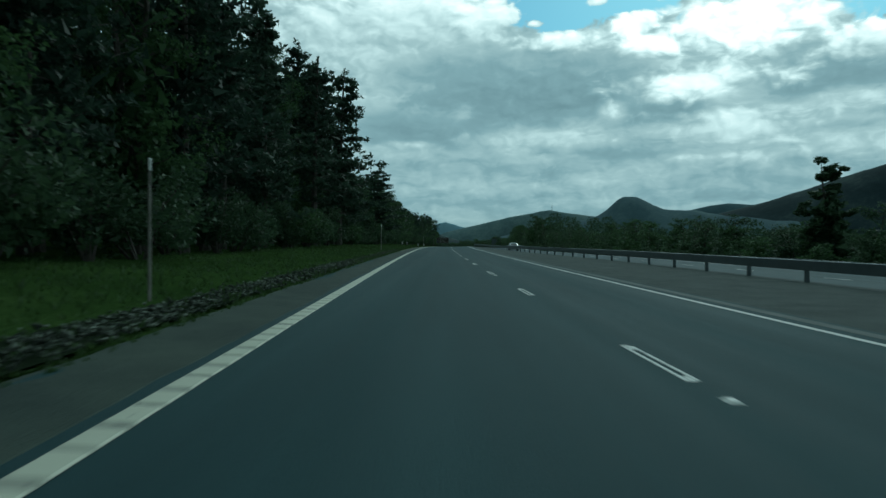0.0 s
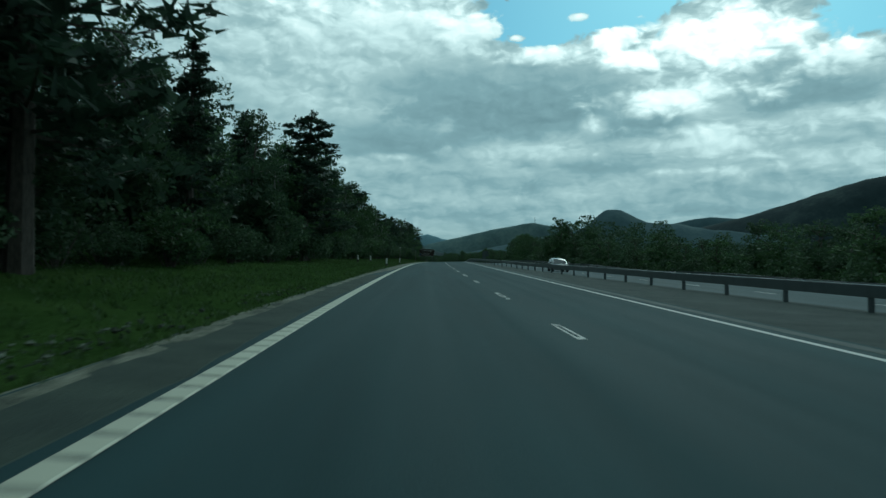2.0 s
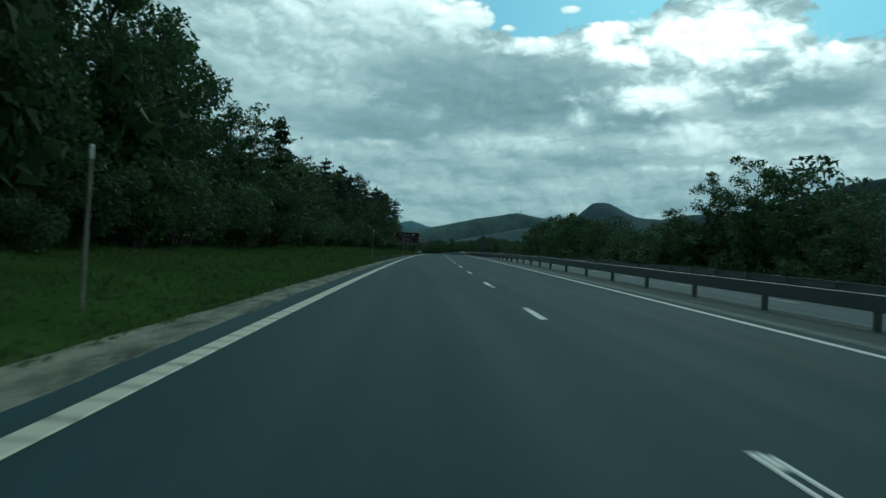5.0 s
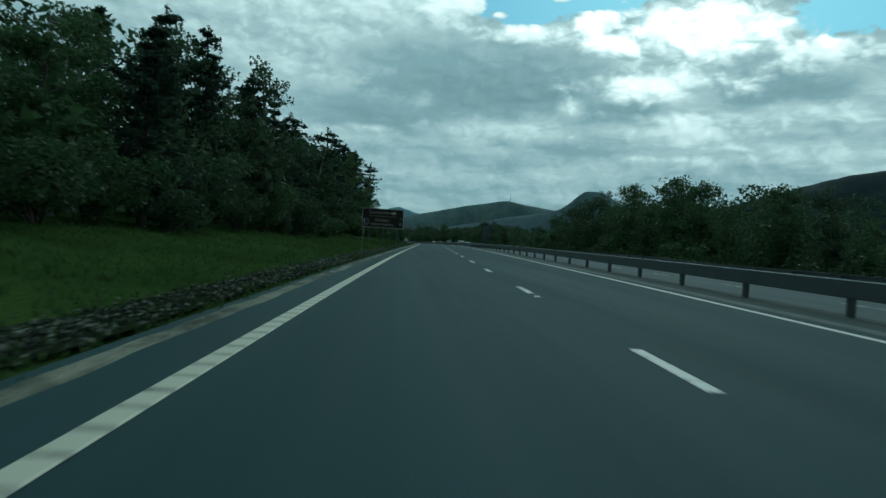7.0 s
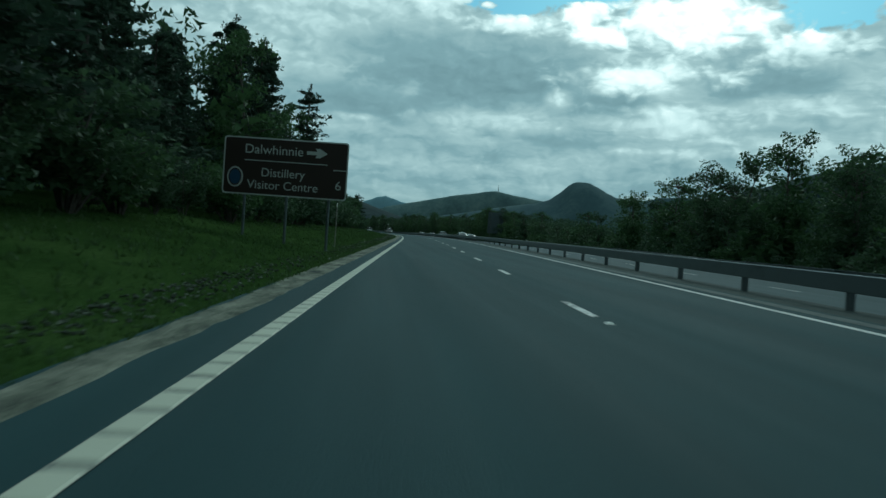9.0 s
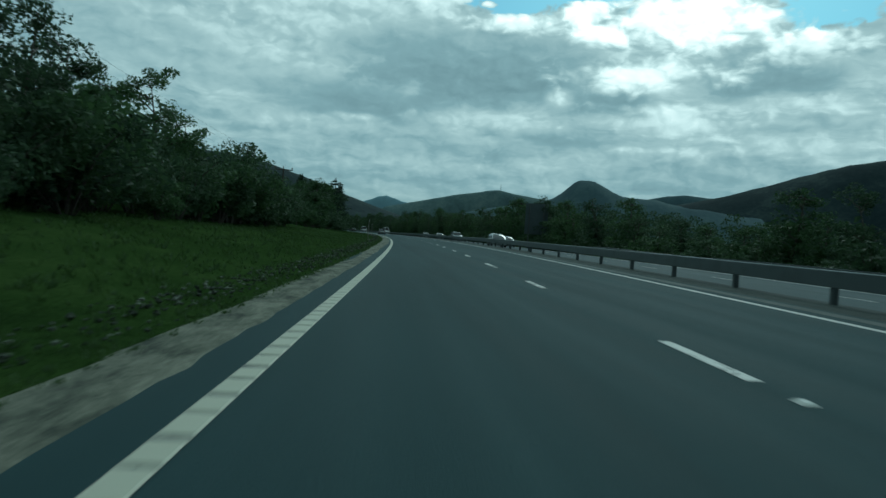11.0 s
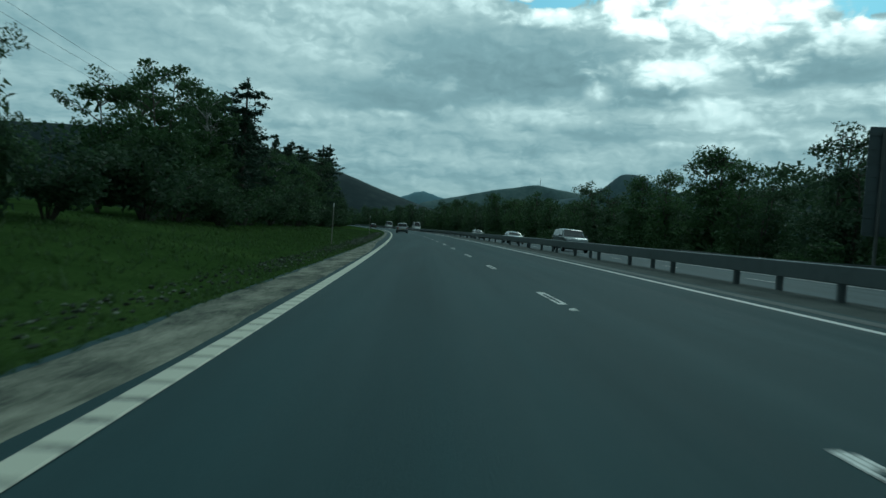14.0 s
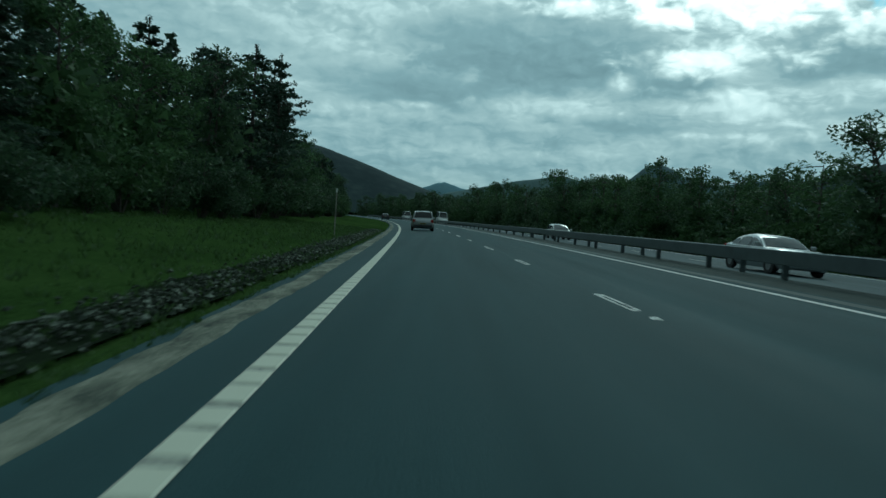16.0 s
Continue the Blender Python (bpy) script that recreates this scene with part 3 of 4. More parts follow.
# -- trees --
rng = np.random.default_rng(7)


def leaf_mesh(name, centres, sizes, mat, parent, seed, flat=0.0, aspect=0.6):
    """Many small bent leaf sprays, each a pointed blade, round the given centres."""
    r = np.random.default_rng(seed)
    n = len(centres)
    c = np.asarray(centres, float)
    s = np.asarray(sizes, float)[:, None]
    a = r.normal(size=(n, 3))
    a[:, 2] *= 1 - flat
    a /= np.linalg.norm(a, axis=1)[:, None]
    b = np.cross(a, r.normal(size=(n, 3)))
    b /= np.linalg.norm(b, axis=1)[:, None]
    v = np.stack([c - a * s * .45 - b * s * aspect * .5, c - a * s * .45 + b * s * aspect * .5, c + a * s * .6], 1).reshape(-1, 3)
    tri = np.arange(n * 3).reshape(-1, 3)
    return mesh_object(name, v.tolist(), tri.tolist(), mat, parent)


def pine(seed, height, spread, sparse=0.0):
    """A Scots pine: uneven whorls of rising boughs that carry flat clumps of needles, bare wood between them and upright shoots at the top."""
    r = np.random.default_rng(seed)
    root = new("pine_tree")
    bm = bmesh.new()
    lean = r.normal(0, .012, 2)

    def stem(z):
        return Vector((lean[0] * z * z / height, lean[1] * z * z / height, z))

    levels = np.linspace(-.6, height, 9)
    tube(bm, [stem(z) for z in levels], [height * .017 * (1 - .93 * i / 8) + .02 for i in range(9)], 7)
    cen, siz = [], []

    def clump(at, wide, flat, n, lo=.26, hi=.56):
        d = r.normal(0, 1, (n, 3))
        d *= (r.random((n, 1)) ** .4) / np.linalg.norm(d, axis=1)[:, None] * wide
        d[:, 2] = d[:, 2] * flat + .04
        cen.extend((d + np.array(at)).tolist())
        siz.extend(r.uniform(lo, hi, n).tolist())

    z = height * (.10 + .22 * sparse)
    while z < height * .97:
        f = z / height
        reach = spread * (1.05 - f) ** .7 * r.uniform(.7, 1.15) * (0.55 + .45 * min(1, (f - .05) / .22))
        turn = r.uniform(0, math.tau)
        count = int(r.integers(5, 8))
        for k in range(count):
            if r.random() < .10 + .25 * sparse:
                continue
            an = turn + k * math.tau / count + r.normal(0, .25)
            le = max(.25, reach * r.uniform(.55, 1.2))
            out = Vector((math.cos(an), math.sin(an), 0))
            droop = r.uniform(-.16, .06) * (1 - f)
            at = stem(z + r.normal(0, .12))
            mid = at + out * le * .55 + Vector((0, 0, le * droop))
            tip = at + out * le + Vector((0, 0, le * (droop + r.uniform(.06, .24))))
            tube(bm, [at, mid, tip], [.05 * (1.1 - f) + .012, .03 * (1.1 - f) + .008, .008], 3, False)
            for j in range(int(2 + le * 1.9)):
                q = r.uniform(.30, 1.04)
                p = at.lerp(mid, q / .55) if q < .55 else mid.lerp(tip, (q - .55) / .45)
                wide = r.uniform(.30, .52) * (.7 + .12 * le)
                clump((p.x + r.normal(0, .10 * le), p.y + r.normal(0, .10 * le), p.z + r.normal(.05, .08)), wide, .5, 12)
        z += height * r.uniform(.038, .062)
    for q in range(330):      # the dark inside of the tree
        f = r.uniform(.16 + .2 * sparse, .84)
        w = spread * (1.05 - f) ** .8 * .30
        cen.append((r.normal(0, w), r.normal(0, w), f * height))
        siz.append(r.uniform(.55, 1.0) * (1.15 - f * .6))
    for q in range(9):        # upright shoots round the leader
        p = stem(height * r.uniform(.86, .985))
        out = (height - p.z) * .34
        clump((p.x + r.normal(0, out), p.y + r.normal(0, out), p.z + .25), .12, 2.6, 12, .16, .30)
    clump(tuple(stem(height * .99)), .10, 4.0, 16, .16, .30)
    part("trunk", bm, "bark", root)
    leaf_mesh("crown", cen, siz, "needle", root, seed, .2, .42)
    return tagged(root, "dark green pine with open clumps of needles on rough boughs", "tree", "trees beside the road")


def broadleaf(seed, height, spread, mat="leaf", pale=False, count=4900, low=.18, leaf=(.15, .31)):
    """A broad-leaved tree: a forked trunk, limbs and clumps of leaves with gaps between them."""
    r = np.random.default_rng(seed)
    root = new("birch_tree" if pale else "broadleaf_tree")
    bm = bmesh.new()
    ends = []
    stems = 2 if pale or r.random() < .5 else 1
    for k in range(stems):
        an = r.uniform(0, math.tau)
        out = Vector((math.cos(an), math.sin(an), 0)) * spread * r.uniform(.08, .22)
        pts = [Vector((0, 0, -.5)) + out * .15, out * .3 + Vector((0, 0, height * .22)), out * .8 + Vector((r.normal(0, .2), r.normal(0, .2), height * .55)), out * 1.2 + Vector((r.normal(0, .3), r.normal(0, .3), height * .93))]
        tube(bm, pts, [height * .016, height * .012, height * .007, .015], 6)
        for q in range(17):
            f = r.uniform(.2, .97)
            i = min(2, int(f * 3))
            at = pts[i].lerp(pts[i + 1], f * 3 - i)
            a2 = r.uniform(0, math.tau)
            le = spread * r.uniform(.45, 1.0) * (1.1 - .55 * f) * (.6 + min(f, .5) * .8)
            tip = at + Vector((math.cos(a2) * le, math.sin(a2) * le, le * r.uniform(.25, .8)))
            tip.z = min(tip.z, height * r.uniform(.80, 1.0))
            tube(bm, [at, at.lerp(tip, .5) + Vector((0, 0, .08 * le)), tip], [height * .005, height * .0035, .01], 4, False)
            ends += [at.lerp(tip, r.uniform(.5, .75)), tip]
        ends.append(pts[3])
    for q in range(13):
        an, f = r.uniform(0, math.tau), r.uniform(low, .6)
        ends.append(Vector((math.cos(an) * spread * r.uniform(.4, .9), math.sin(an) * spread * r.uniform(.4, .9), height * f)))
    cen, siz = [], []
    per = int(count * .9) // len(ends)
    for e in ends:
        w = spread * r.uniform(.15, .26)
        tilt = r.normal(0, .3, 2)
        for q in range(per):
            d = r.normal(0, 1, 3)
            d *= (r.random() ** .33) / np.linalg.norm(d) * w
            d[2] = d[2] * .7 + d[0] * tilt[0] + d[1] * tilt[1]
            cen.append((e.x + d[0], e.y + d[1], max(.2, e.z + d[2])))
            siz.append(r.uniform(*leaf))
    for q in range(int(count * .13)):
        e = ends[r.integers(len(ends))] * r.uniform(.35, .75)
        d = r.normal(0, spread * .10, 3)
        cen.append((e.x + d[0], e.y + d[1], max(.4, e.z + d[2])))
        siz.append(r.uniform(.45, .85))
    part("trunk", bm, "birch_bark" if pale else "bark", root)
    leaf_mesh("crown", cen, siz, mat, root, seed, 0, .62)
    what = "pale-stemmed birch with light green leaves" if pale else "leafy green broad-leaved tree with an uneven crown"
    return tagged(root, what, "tree", "trees beside the road")


def shrub(seed, height, spread, mat, per=150, leaf=(.09, .24)):
    r = np.random.default_rng(seed)
    root = new("shrub")
    bm = bmesh.new()
    ends = []
    for q in range(9):
        an, le = r.uniform(0, math.tau), spread * r.uniform(.2, .9)
        tip = Vector((math.cos(an) * le, math.sin(an) * le, height * r.uniform(.35, .95) * (1.1 - .4 * le / spread)))
        tube(bm, [(0, 0, -.3), tip * .5 + Vector((0, 0, height * .12)), tip], [.05, .03, .01], 4, False)
        ends += [tip, tip * .6]
    cen, siz = [], []
    for e in ends:
        w = spread * r.uniform(.22, .36)
        for q in range(per):
            d = r.normal(0, 1, 3)
            d *= (r.random() ** .33) / np.linalg.norm(d) * w
            cen.append((e.x + d[0], e.y + d[1], max(.05, e.z + d[2] * .8)))
            siz.append(r.uniform(*leaf))
    part("stem", bm, "bark", root)
    leaf_mesh("foliage", cen, siz, mat, root, seed, 0, .7)
    return tagged(root, "dense dark green shrub at the wood's edge", "shrub", "shrubs at the wood's edge")


PINES = [pine(100 + i, 16, sp, spa) for i, (sp, spa) in enumerate([(4.0, .2), (4.4, .4), (3.6, .1), (4.4, .7), (3.3, 0)])]
LEAVES = [broadleaf(200 + i, 11, sp, m, pale) for i, (sp, m, pale) in enumerate([(3.6, "leaf", False), (3.9, "leaf_dark", False), (3.0, "leaf", True), (3.4, "leaf", False), (3.3, "leaf_dark", True)])]
FAR_LEAVES = [broadleaf(500 + i, 11, 3.6, m, False, 3400, .10, (.17, .33)) for i, m in enumerate(["leaf_dark", "leaf", "leaf_dark", "leaf"])]
SLENDER = [broadleaf(615, 11, 2.0, "leaf_dark", False, 7500, .12, (.16, .32))]
TALL = [broadleaf(400 + i, 19, 4.6, m, False, 9000, .18, (.14, .29)) for i, m in enumerate(["leaf", "leaf_dark", "leaf"])]
FAR_SHRUBS = [shrub(320 + i, 3.6, 2.3, m, 44, (.2, .42)) for i, m in enumerate(["leaf_dark", "leaf", "leaf_dark"])]
SHRUBS = [shrub(300 + i, 3.6, 2.3, m) for i, m in enumerate(["leaf_dark", "leaf", "leaf_dark"])]
FIRST = set()


def plant(kinds, s, u, height, base_height, wide=1.0, which=None):
    ob = kinds[int(rng.integers(len(kinds))) if which is None else which]
    k = height / base_height
    p = side(s, u, -.1)
    m = Matrix.Translation(p) @ Matrix.Rotation(rng.uniform(0, math.tau), 4, "Z")
    size = (k * wide, k * wide, k)
    if ob.name not in FIRST:
        FIRST.add(ob.name)
        made = ob
    else:
        made = copy_thing(ob, m)
    made.matrix_basis = m @ Matrix.Diagonal((*size, 1))
    return made


# height of the wood, share of conifers and line of its edge, by metres along the road
WOOD = [(-40, 16.5), (43, 17), (53, 18), (71, 18.4), (76, 19.8), (81, 19.8), (85, 12.6), (93, 11.6), (98, 11.0), (105, 11.5), (112, 12.5), (118, 10.6), (128, 12.5), (136, 15), (141, 14), (148, 11.5), (160, 11.7), (172, 12.6),
        (187, 13.2), (198, 10.8), (205, 9.2), (212, 8), (220, 8.8), (229, 7.8), (236, 9.3), (243, 11.2), (250, 11.8), (257, 13.0), (262, 12.2), (268, 11), (274, 9.4), (279, 9.4), (287, 10.8), (296, 11), (302, 10.2), (313, 12.6), (323, 14.5), (330, 13.6), (335, 11.5),
        (339, 8.6), (347, 7.6), (360, 7.6), (367, 6.9), (373, 6.3), (382, 5.5), (390, 5.2), (394, 4.2), (405, 4.7), (413, 6.4), (419, 7.2), (423, 8.3), (430, 7.0), (447, 8.9), (454, 9.2), (465, 10), (472, 8.8), (478, 7),
        (487, 8.5), (497, 9.4), (503, 10.6), (508, 12.6), (519, 13), (531, 12.6), (538, 10.6), (549, 10), (800, 10)]
CONIFER = [(-40, .5), (50, .55), (81, .8), (85, .08), (100, .12), (132, .3), (138, .7), (143, .3), (150, .2), (160, .3), (170, .1), (234, .15), (250, .6), (338, .85), (344, .0), (452, .1), (465, .6), (476, .2), (500, .3), (508, .75), (530, .6), (800, .4)]
EDGE = [(-40, -9.3), (150, -9.5), (238, -9.3), (250, -8.6), (336, -8.6), (345, -9.4), (800, -9.4)]
behind = []       # trees deeper in the woods


def grow(kind, s, u, h):
    if kind == "pine":
        plant(PINES, s, u, h, 16, rng.uniform(.9, 1.2) * (16 / h) ** .35)
    elif kind == "slim":
        plant(LEAVES, s, u, h, 11, .85)
    elif h > 13.5:
        plant(TALL, s, u, h, 19, rng.uniform(.95, 1.2))
    elif s > 500:
        plant(FAR_LEAVES, s, u, h, 11, rng.uniform(.9, 1.15) * (11 / h) ** .3)
    else:
        plant(LEAVES, s, u, h, 11, rng.uniform(.9, 1.15) * (11 / h) ** .3)


s = -30.0
while s < 780:
    con, edge = float(curve(CONIFER, s)), float(curve(EDGE, s))
    for row, back in ((0, 2.2), (1, 5.8), (2, 10.5), (3, 16)):
        t = s + rng.uniform(-1.8, 1.8)
        u = edge - back + rng.uniform(-1.4, 1.4)
        top = float(curve(WOOD, t)) * (1, 1.0, 1.06, 1.08)[row] * (1.1 if t < 345 else 1.18 if t < 383 else 1)
        h = top * rng.uniform(.84, 1.06) - max(0, float(side(t, u).z - side(t, 0).z)) * .9
        kind = "pine" if rng.random() < con else "leaf"
        if kind == "leaf":
            h *= .95
        if 382.5 < t < 480:      # single trees and bushes stand here, with gaps between them
            continue
        if row < 2:
            grow(kind, t, u, h)
        elif top > 7 and (row == 2 or rng.random() < .6):
            behind.append((kind, t, u, h))
    s += 4.8 if s < 330 else 5.2 if s < 600 else 6.5
s = -25.0
while s < 600:
    edge = float(curve(EDGE, s))
    if 387 < s < 406 or 419 < s < 424 or 431 < s < 437:
        plant(SHRUBS, s, edge - rng.uniform(4, 7), rng.uniform(1.5, 2.3), 3.6, 1.6)
    else:
        plant(SHRUBS, s, edge + rng.uniform(-.9, .7), rng.uniform(2.0, 4.6), 3.6, rng.uniform(.95, 1.35))
    s += rng.uniform(2.8, 4.2)

GROVE = [("slim", 410.4, -11.4, 5.6), ("leaf", 411.6, -9.4, 6.4), ("leaf", 413, -11.0, 6.0), ("leaf", 415.6, -9.8, 6.0), ("leaf", 418, -11.0, 6.4), ("slim", 425.6, -10.8, 6.0), ("slim", 428.2, -9.7, 5.2),
         ("leaf", 439, -11.5, 6.2), ("leaf", 443, -10.8, 7.4), ("leaf", 447, -11.3, 8.2), ("leaf", 449, -13.5, 7.8), ("leaf", 451, -10.6, 8.0), ("leaf", 455, -11.5, 8.4), ("leaf", 458, -13.5, 9.0), ("pine", 456.5, -9.8, 9.6), ("pine", 460, -11.8, 9.0), ("pine", 464.5, -11.6, 8.8), ("leaf", 468, -10.5, 6.6),
         ("pine", 471, -11.5, 6.2), ("leaf", 474, -10.6, 6.4), ("pine", 477.5, -11, 6.5), ("leaf", 480, -11.5, 7.0)]
plant(PINES, 78, -8.8, 19.4, 16, 1.12, 1)      # pines that stand out of the wood
plant(PINES, 66, -9.4, 17.6, 16, 1.1, 3)
plant(PINES, 122, -9.2, 13.4, 16, 1.75, 1)
plant(PINES, 282.8, -9.4, 11.2, 16, 1.6, 3)
for kind, s, u, h in GROVE:
    grow(kind, s, u, h)
for s in np.arange(384, 482, 3.4):
    behind.append(("leaf", s + rng.uniform(-1, 1), -26 + rng.uniform(-3, 3), rng.uniform(1.8, 3.0)))

for s in np.arange(344, 388, 2.7):      # a solid thicket before the gap
    plant(SHRUBS, s, -10.2 + rng.uniform(-.7, .7), rng.uniform(3.9, 4.8), 3.6, 1.1)

# the lower belt of trees beyond the oncoming lanes
BELT = [(-40, 3.8), (60, 4.0), (100, 4.4), (126, 5.0), (150, 4.4), (176, 3.8), (192, 5), (198, 9.8), (218, 9.8), (226, 5), (241, 5.5), (255, 6.7), (274, 7.2), (284, 10), (310, 10.3), (333, 9.2), (350, 8.6),
        (366, 6.5), (378, 4.0), (395, 4.6), (410, 6.5), (430, 7), (455, 8.4), (480, 9.4), (505, 8.2), (515, 7), (530, 8.4), (560, 9.8), (650, 10.6), (800, 11)]
s = -10.0
while s < 860:
    top = float(curve(BELT, s))
    h = (top + .6) * rng.uniform(.72, 1.18)
    plant(LEAVES if 190 < s < 225 else FAR_LEAVES, s + rng.uniform(-1.5, 1.5), 28 + rng.uniform(-1.2, 1.2), h, 11, rng.uniform(.9, 1.15) * (11 / h) ** (.3 if h > 6.5 else .5))
    for back in (33, 38, 46):
        behind.append(("leaf", s + rng.uniform(-2, 2), back + rng.uniform(-1.5, 1.5), (top + .6) * rng.uniform(.7, 1.02)))
    if rng.random() < .95:
        plant(FAR_SHRUBS, s + rng.uniform(-2, 2), 25 + rng.uniform(-.7, .7), rng.uniform(1.6, 3), 3.6, 1.3)
    s += 4.6 if s < 620 else 7
plant(SLENDER, 54.5, 28, 9.4, 11, 1.45, 0)
plant(LEAVES, 180, 28, 7.4, 11, .8, 0)

for ob in PINES + LEAVES + SLENDER + FAR_LEAVES + TALL + SHRUBS + FAR_SHRUBS:      # forms that were not planted
    if ob.name not in FIRST:
        for o in (*ob.children_recursive, ob):
            bpy.data.objects.remove(o)

# the depth of the woods, too deep to pick trees apart
r = np.random.default_rng(77)
for left in (True, False):
    for kind, mat in (("pine", "needle"), ("leaf", "leaf_dark")):
        cen, siz = [], []
        for k, s, u, h in behind:
            if k != kind or (u < 0) != left:
                continue
            p = side(s, u)
            n = 480
            f = r.uniform(.08, 1.0, n)
            wide = (h * .2 * (1.08 - f) ** .8 if kind == "pine" else h * .30 * np.sqrt(np.clip(1.02 - (f * 1.6 - .7) ** 2, .03, 1)))
            an, q = r.uniform(0, math.tau, n), np.sqrt(r.random(n))
            cen.append(np.stack([p.x + np.cos(an) * q * wide, p.y + np.sin(an) * q * wide, p.z + f * h], 1))
            siz.append(r.uniform(.7, 1.25, n) * min(.70, max(.30, h * .055)))
            low = 90 if left else 170      # undergrowth between the trees
            cen.append(np.stack([p.x + r.normal(0, 2.4, low), p.y + r.normal(0, 2.4, low), p.z + r.uniform(0, 2.3 if left else 3.0, low)], 1))
            siz.append(r.uniform(.4, .8, low))
        if cen:
            ob = leaf_mesh("woodland", np.concatenate(cen), np.concatenate(siz), mat, None, 5, .1, .6)
            tagged(ob, "dark depth of the roadside wood behind its first trees", "woodland", kind="stuff")

# -- roadside things --
MAT.update({
    "white_plastic": material("white_plastic", paint((0.62, 0.63, 0.60), 0.5, 0.35)),
    "black_plastic": material("black_plastic", paint((0.03, 0.03, 0.03), 0.6, 0.2)),
    "sign_brown": material("sign_brown", paint((0.024, 0.014, 0.010), 0.5, 0.3, 0, 1.5)),
    "sign_white": material("sign_white", paint((0.48, 0.50, 0.48), 0.5, 0.2)),
    "sign_blue": material("sign_blue", paint((0.015, 0.06, 0.13), 0.5, 0.2)),
    "aluminium": material("aluminium", paint((0.085, 0.11, 0.12), 0.6, 0.4, 0.1, 1.2)),
    "insulator": material("insulator", paint((0.12, 0.08, 0.06), 0.25, 0.2)),
    "cable": material("cable", paint((0.05, 0.05, 0.05), 0.6, 0.1)),
})


def upright(s, u, lean=0.0, toward_side=0.0):
    p = side(s, u, -.02)
    return Matrix.Translation(p) @ Matrix.Rotation(heading(s), 4, "Z") @ Matrix.Rotation(lean, 4, "Y") @ Matrix.Rotation(toward_side, 4, "X")


# tall snow poles along the verge
first_pole = None
for i, (s, u, tall, lean) in enumerate([(11.2, -2.7, 2.3, .0), (60.2, -2.65, 2.35, .01), (157.5, -2.6, 2.3, .02), (204, -2.5, 2.35, .03), (252, -2.4, 2.1, .035),
                                        (301, -2.6, 2.2, .0), (397, -2.45, 2.2, .02), (446, -2.6, 2.2, .01), (498, -2.8, 2.25, .0)]):
    if first_pole is None:
        first_pole = new("snow_pole")
        bm = bmesh.new()
        tube(bm, [(0, 0, -.3), (0, 0, .6), (0, 0, 2.40)], [.030, .029, .024], 8)
        part("post", bm, "timber", first_pole)
        bm = bmesh.new()
        tube(bm, [(0, 0, 2.22), (0, 0, 2.40), (0, 0, 2.43)], [.030, .030, .014], 8)
        part("cap", bm, "white_plastic", first_pole, "pale cap")
        tagged(first_pole, "tall thin weathered snow pole standing in the verge", "snow pole", "snow poles along the verge")
        ob = first_pole
    else:
        ob = copy_thing(first_pole, Matrix())
    ob.matrix_basis = upright(s, u, lean) @ Matrix.Diagonal((1, 1, tall / 2.45, 1))

# white verge posts with black feet
first_post = None
for s, u in ((145.3, -1.9), (141.1, -5.05), (122.5, -1.9), (127.5, -5.0)):
    if first_post is None:
        first_post = new("verge_marker_post")
        bm = bmesh.new()
        tube(bm, [(0, 0, .26), (0, 0, .62), (0, 0, .70), (0, 0, .73)], [.075, .072, .066, .03], 10)
        part("sleeve", bm, "white_plastic", first_post, "white plastic sleeve")
        bm = bmesh.new()
        tube(bm, [(0, 0, -.2), (0, 0, .05), (0, 0, .26)], [.10, .095, .08], 10)
        part("foot", bm, "black_plastic", first_post, "black foot")
        bm = bmesh.new()
        box(bm, -.035, .035, -.083, -.072, .50, .58)
        part("reflector", bm, "stud", first_post)
        tagged(first_post, "short white verge post with a black foot in grass", "marker post", "marker posts at the verge")
        ob = first_post
    else:
        ob = copy_thing(first_post, Matrix())
    ob.matrix_basis = upright(s, u)


def lettering(text, size, x, z, parent, y=-.012, name="lettering"):
    cu = bpy.data.curves.new(name, "FONT")
    cu.body, cu.size, cu.extrude, cu.offset = text, size, .003, 0.0
    ob = new(name, cu)
    me = bpy.data.meshes.new_from_object(ob)
    bpy.data.objects.remove(ob)
    me.materials.clear()
    me.materials.append(MAT["sign_white"])
    o = new(name, me)
    o.parent = parent
    o.matrix_basis = Matrix.Translation((x, y, z)) @ Matrix.Rotation(math.pi / 2, 4, "X")
    return o


def rounded_panel(bm, x0, x1, z0, z1, y0, y1, radius):
    ring = []
    for cx_, cz_, a0 in ((x1 - radius, z1 - radius, 0), (x0 + radius, z1 - radius, 90), (x0 + radius, z0 + radius, 180), (x1 - radius, z0 + radius, 270)):
        for k in range(5):
            a = radians(a0 + k * 22.5)
            ring.append((cx_ + radius * math.cos(a), cz_ + radius * math.sin(a)))
    f = [bm.verts.new((x, y0, z)) for x, z in ring]
    b = [bm.verts.new((x, y1, z)) for x, z in ring]
    bm.faces.new(f), bm.faces.new(b)
    for i in range(len(ring)):
        bm.faces.new((f[i], f[(i + 1) % len(ring)], b[(i + 1) % len(ring)], b[i]))


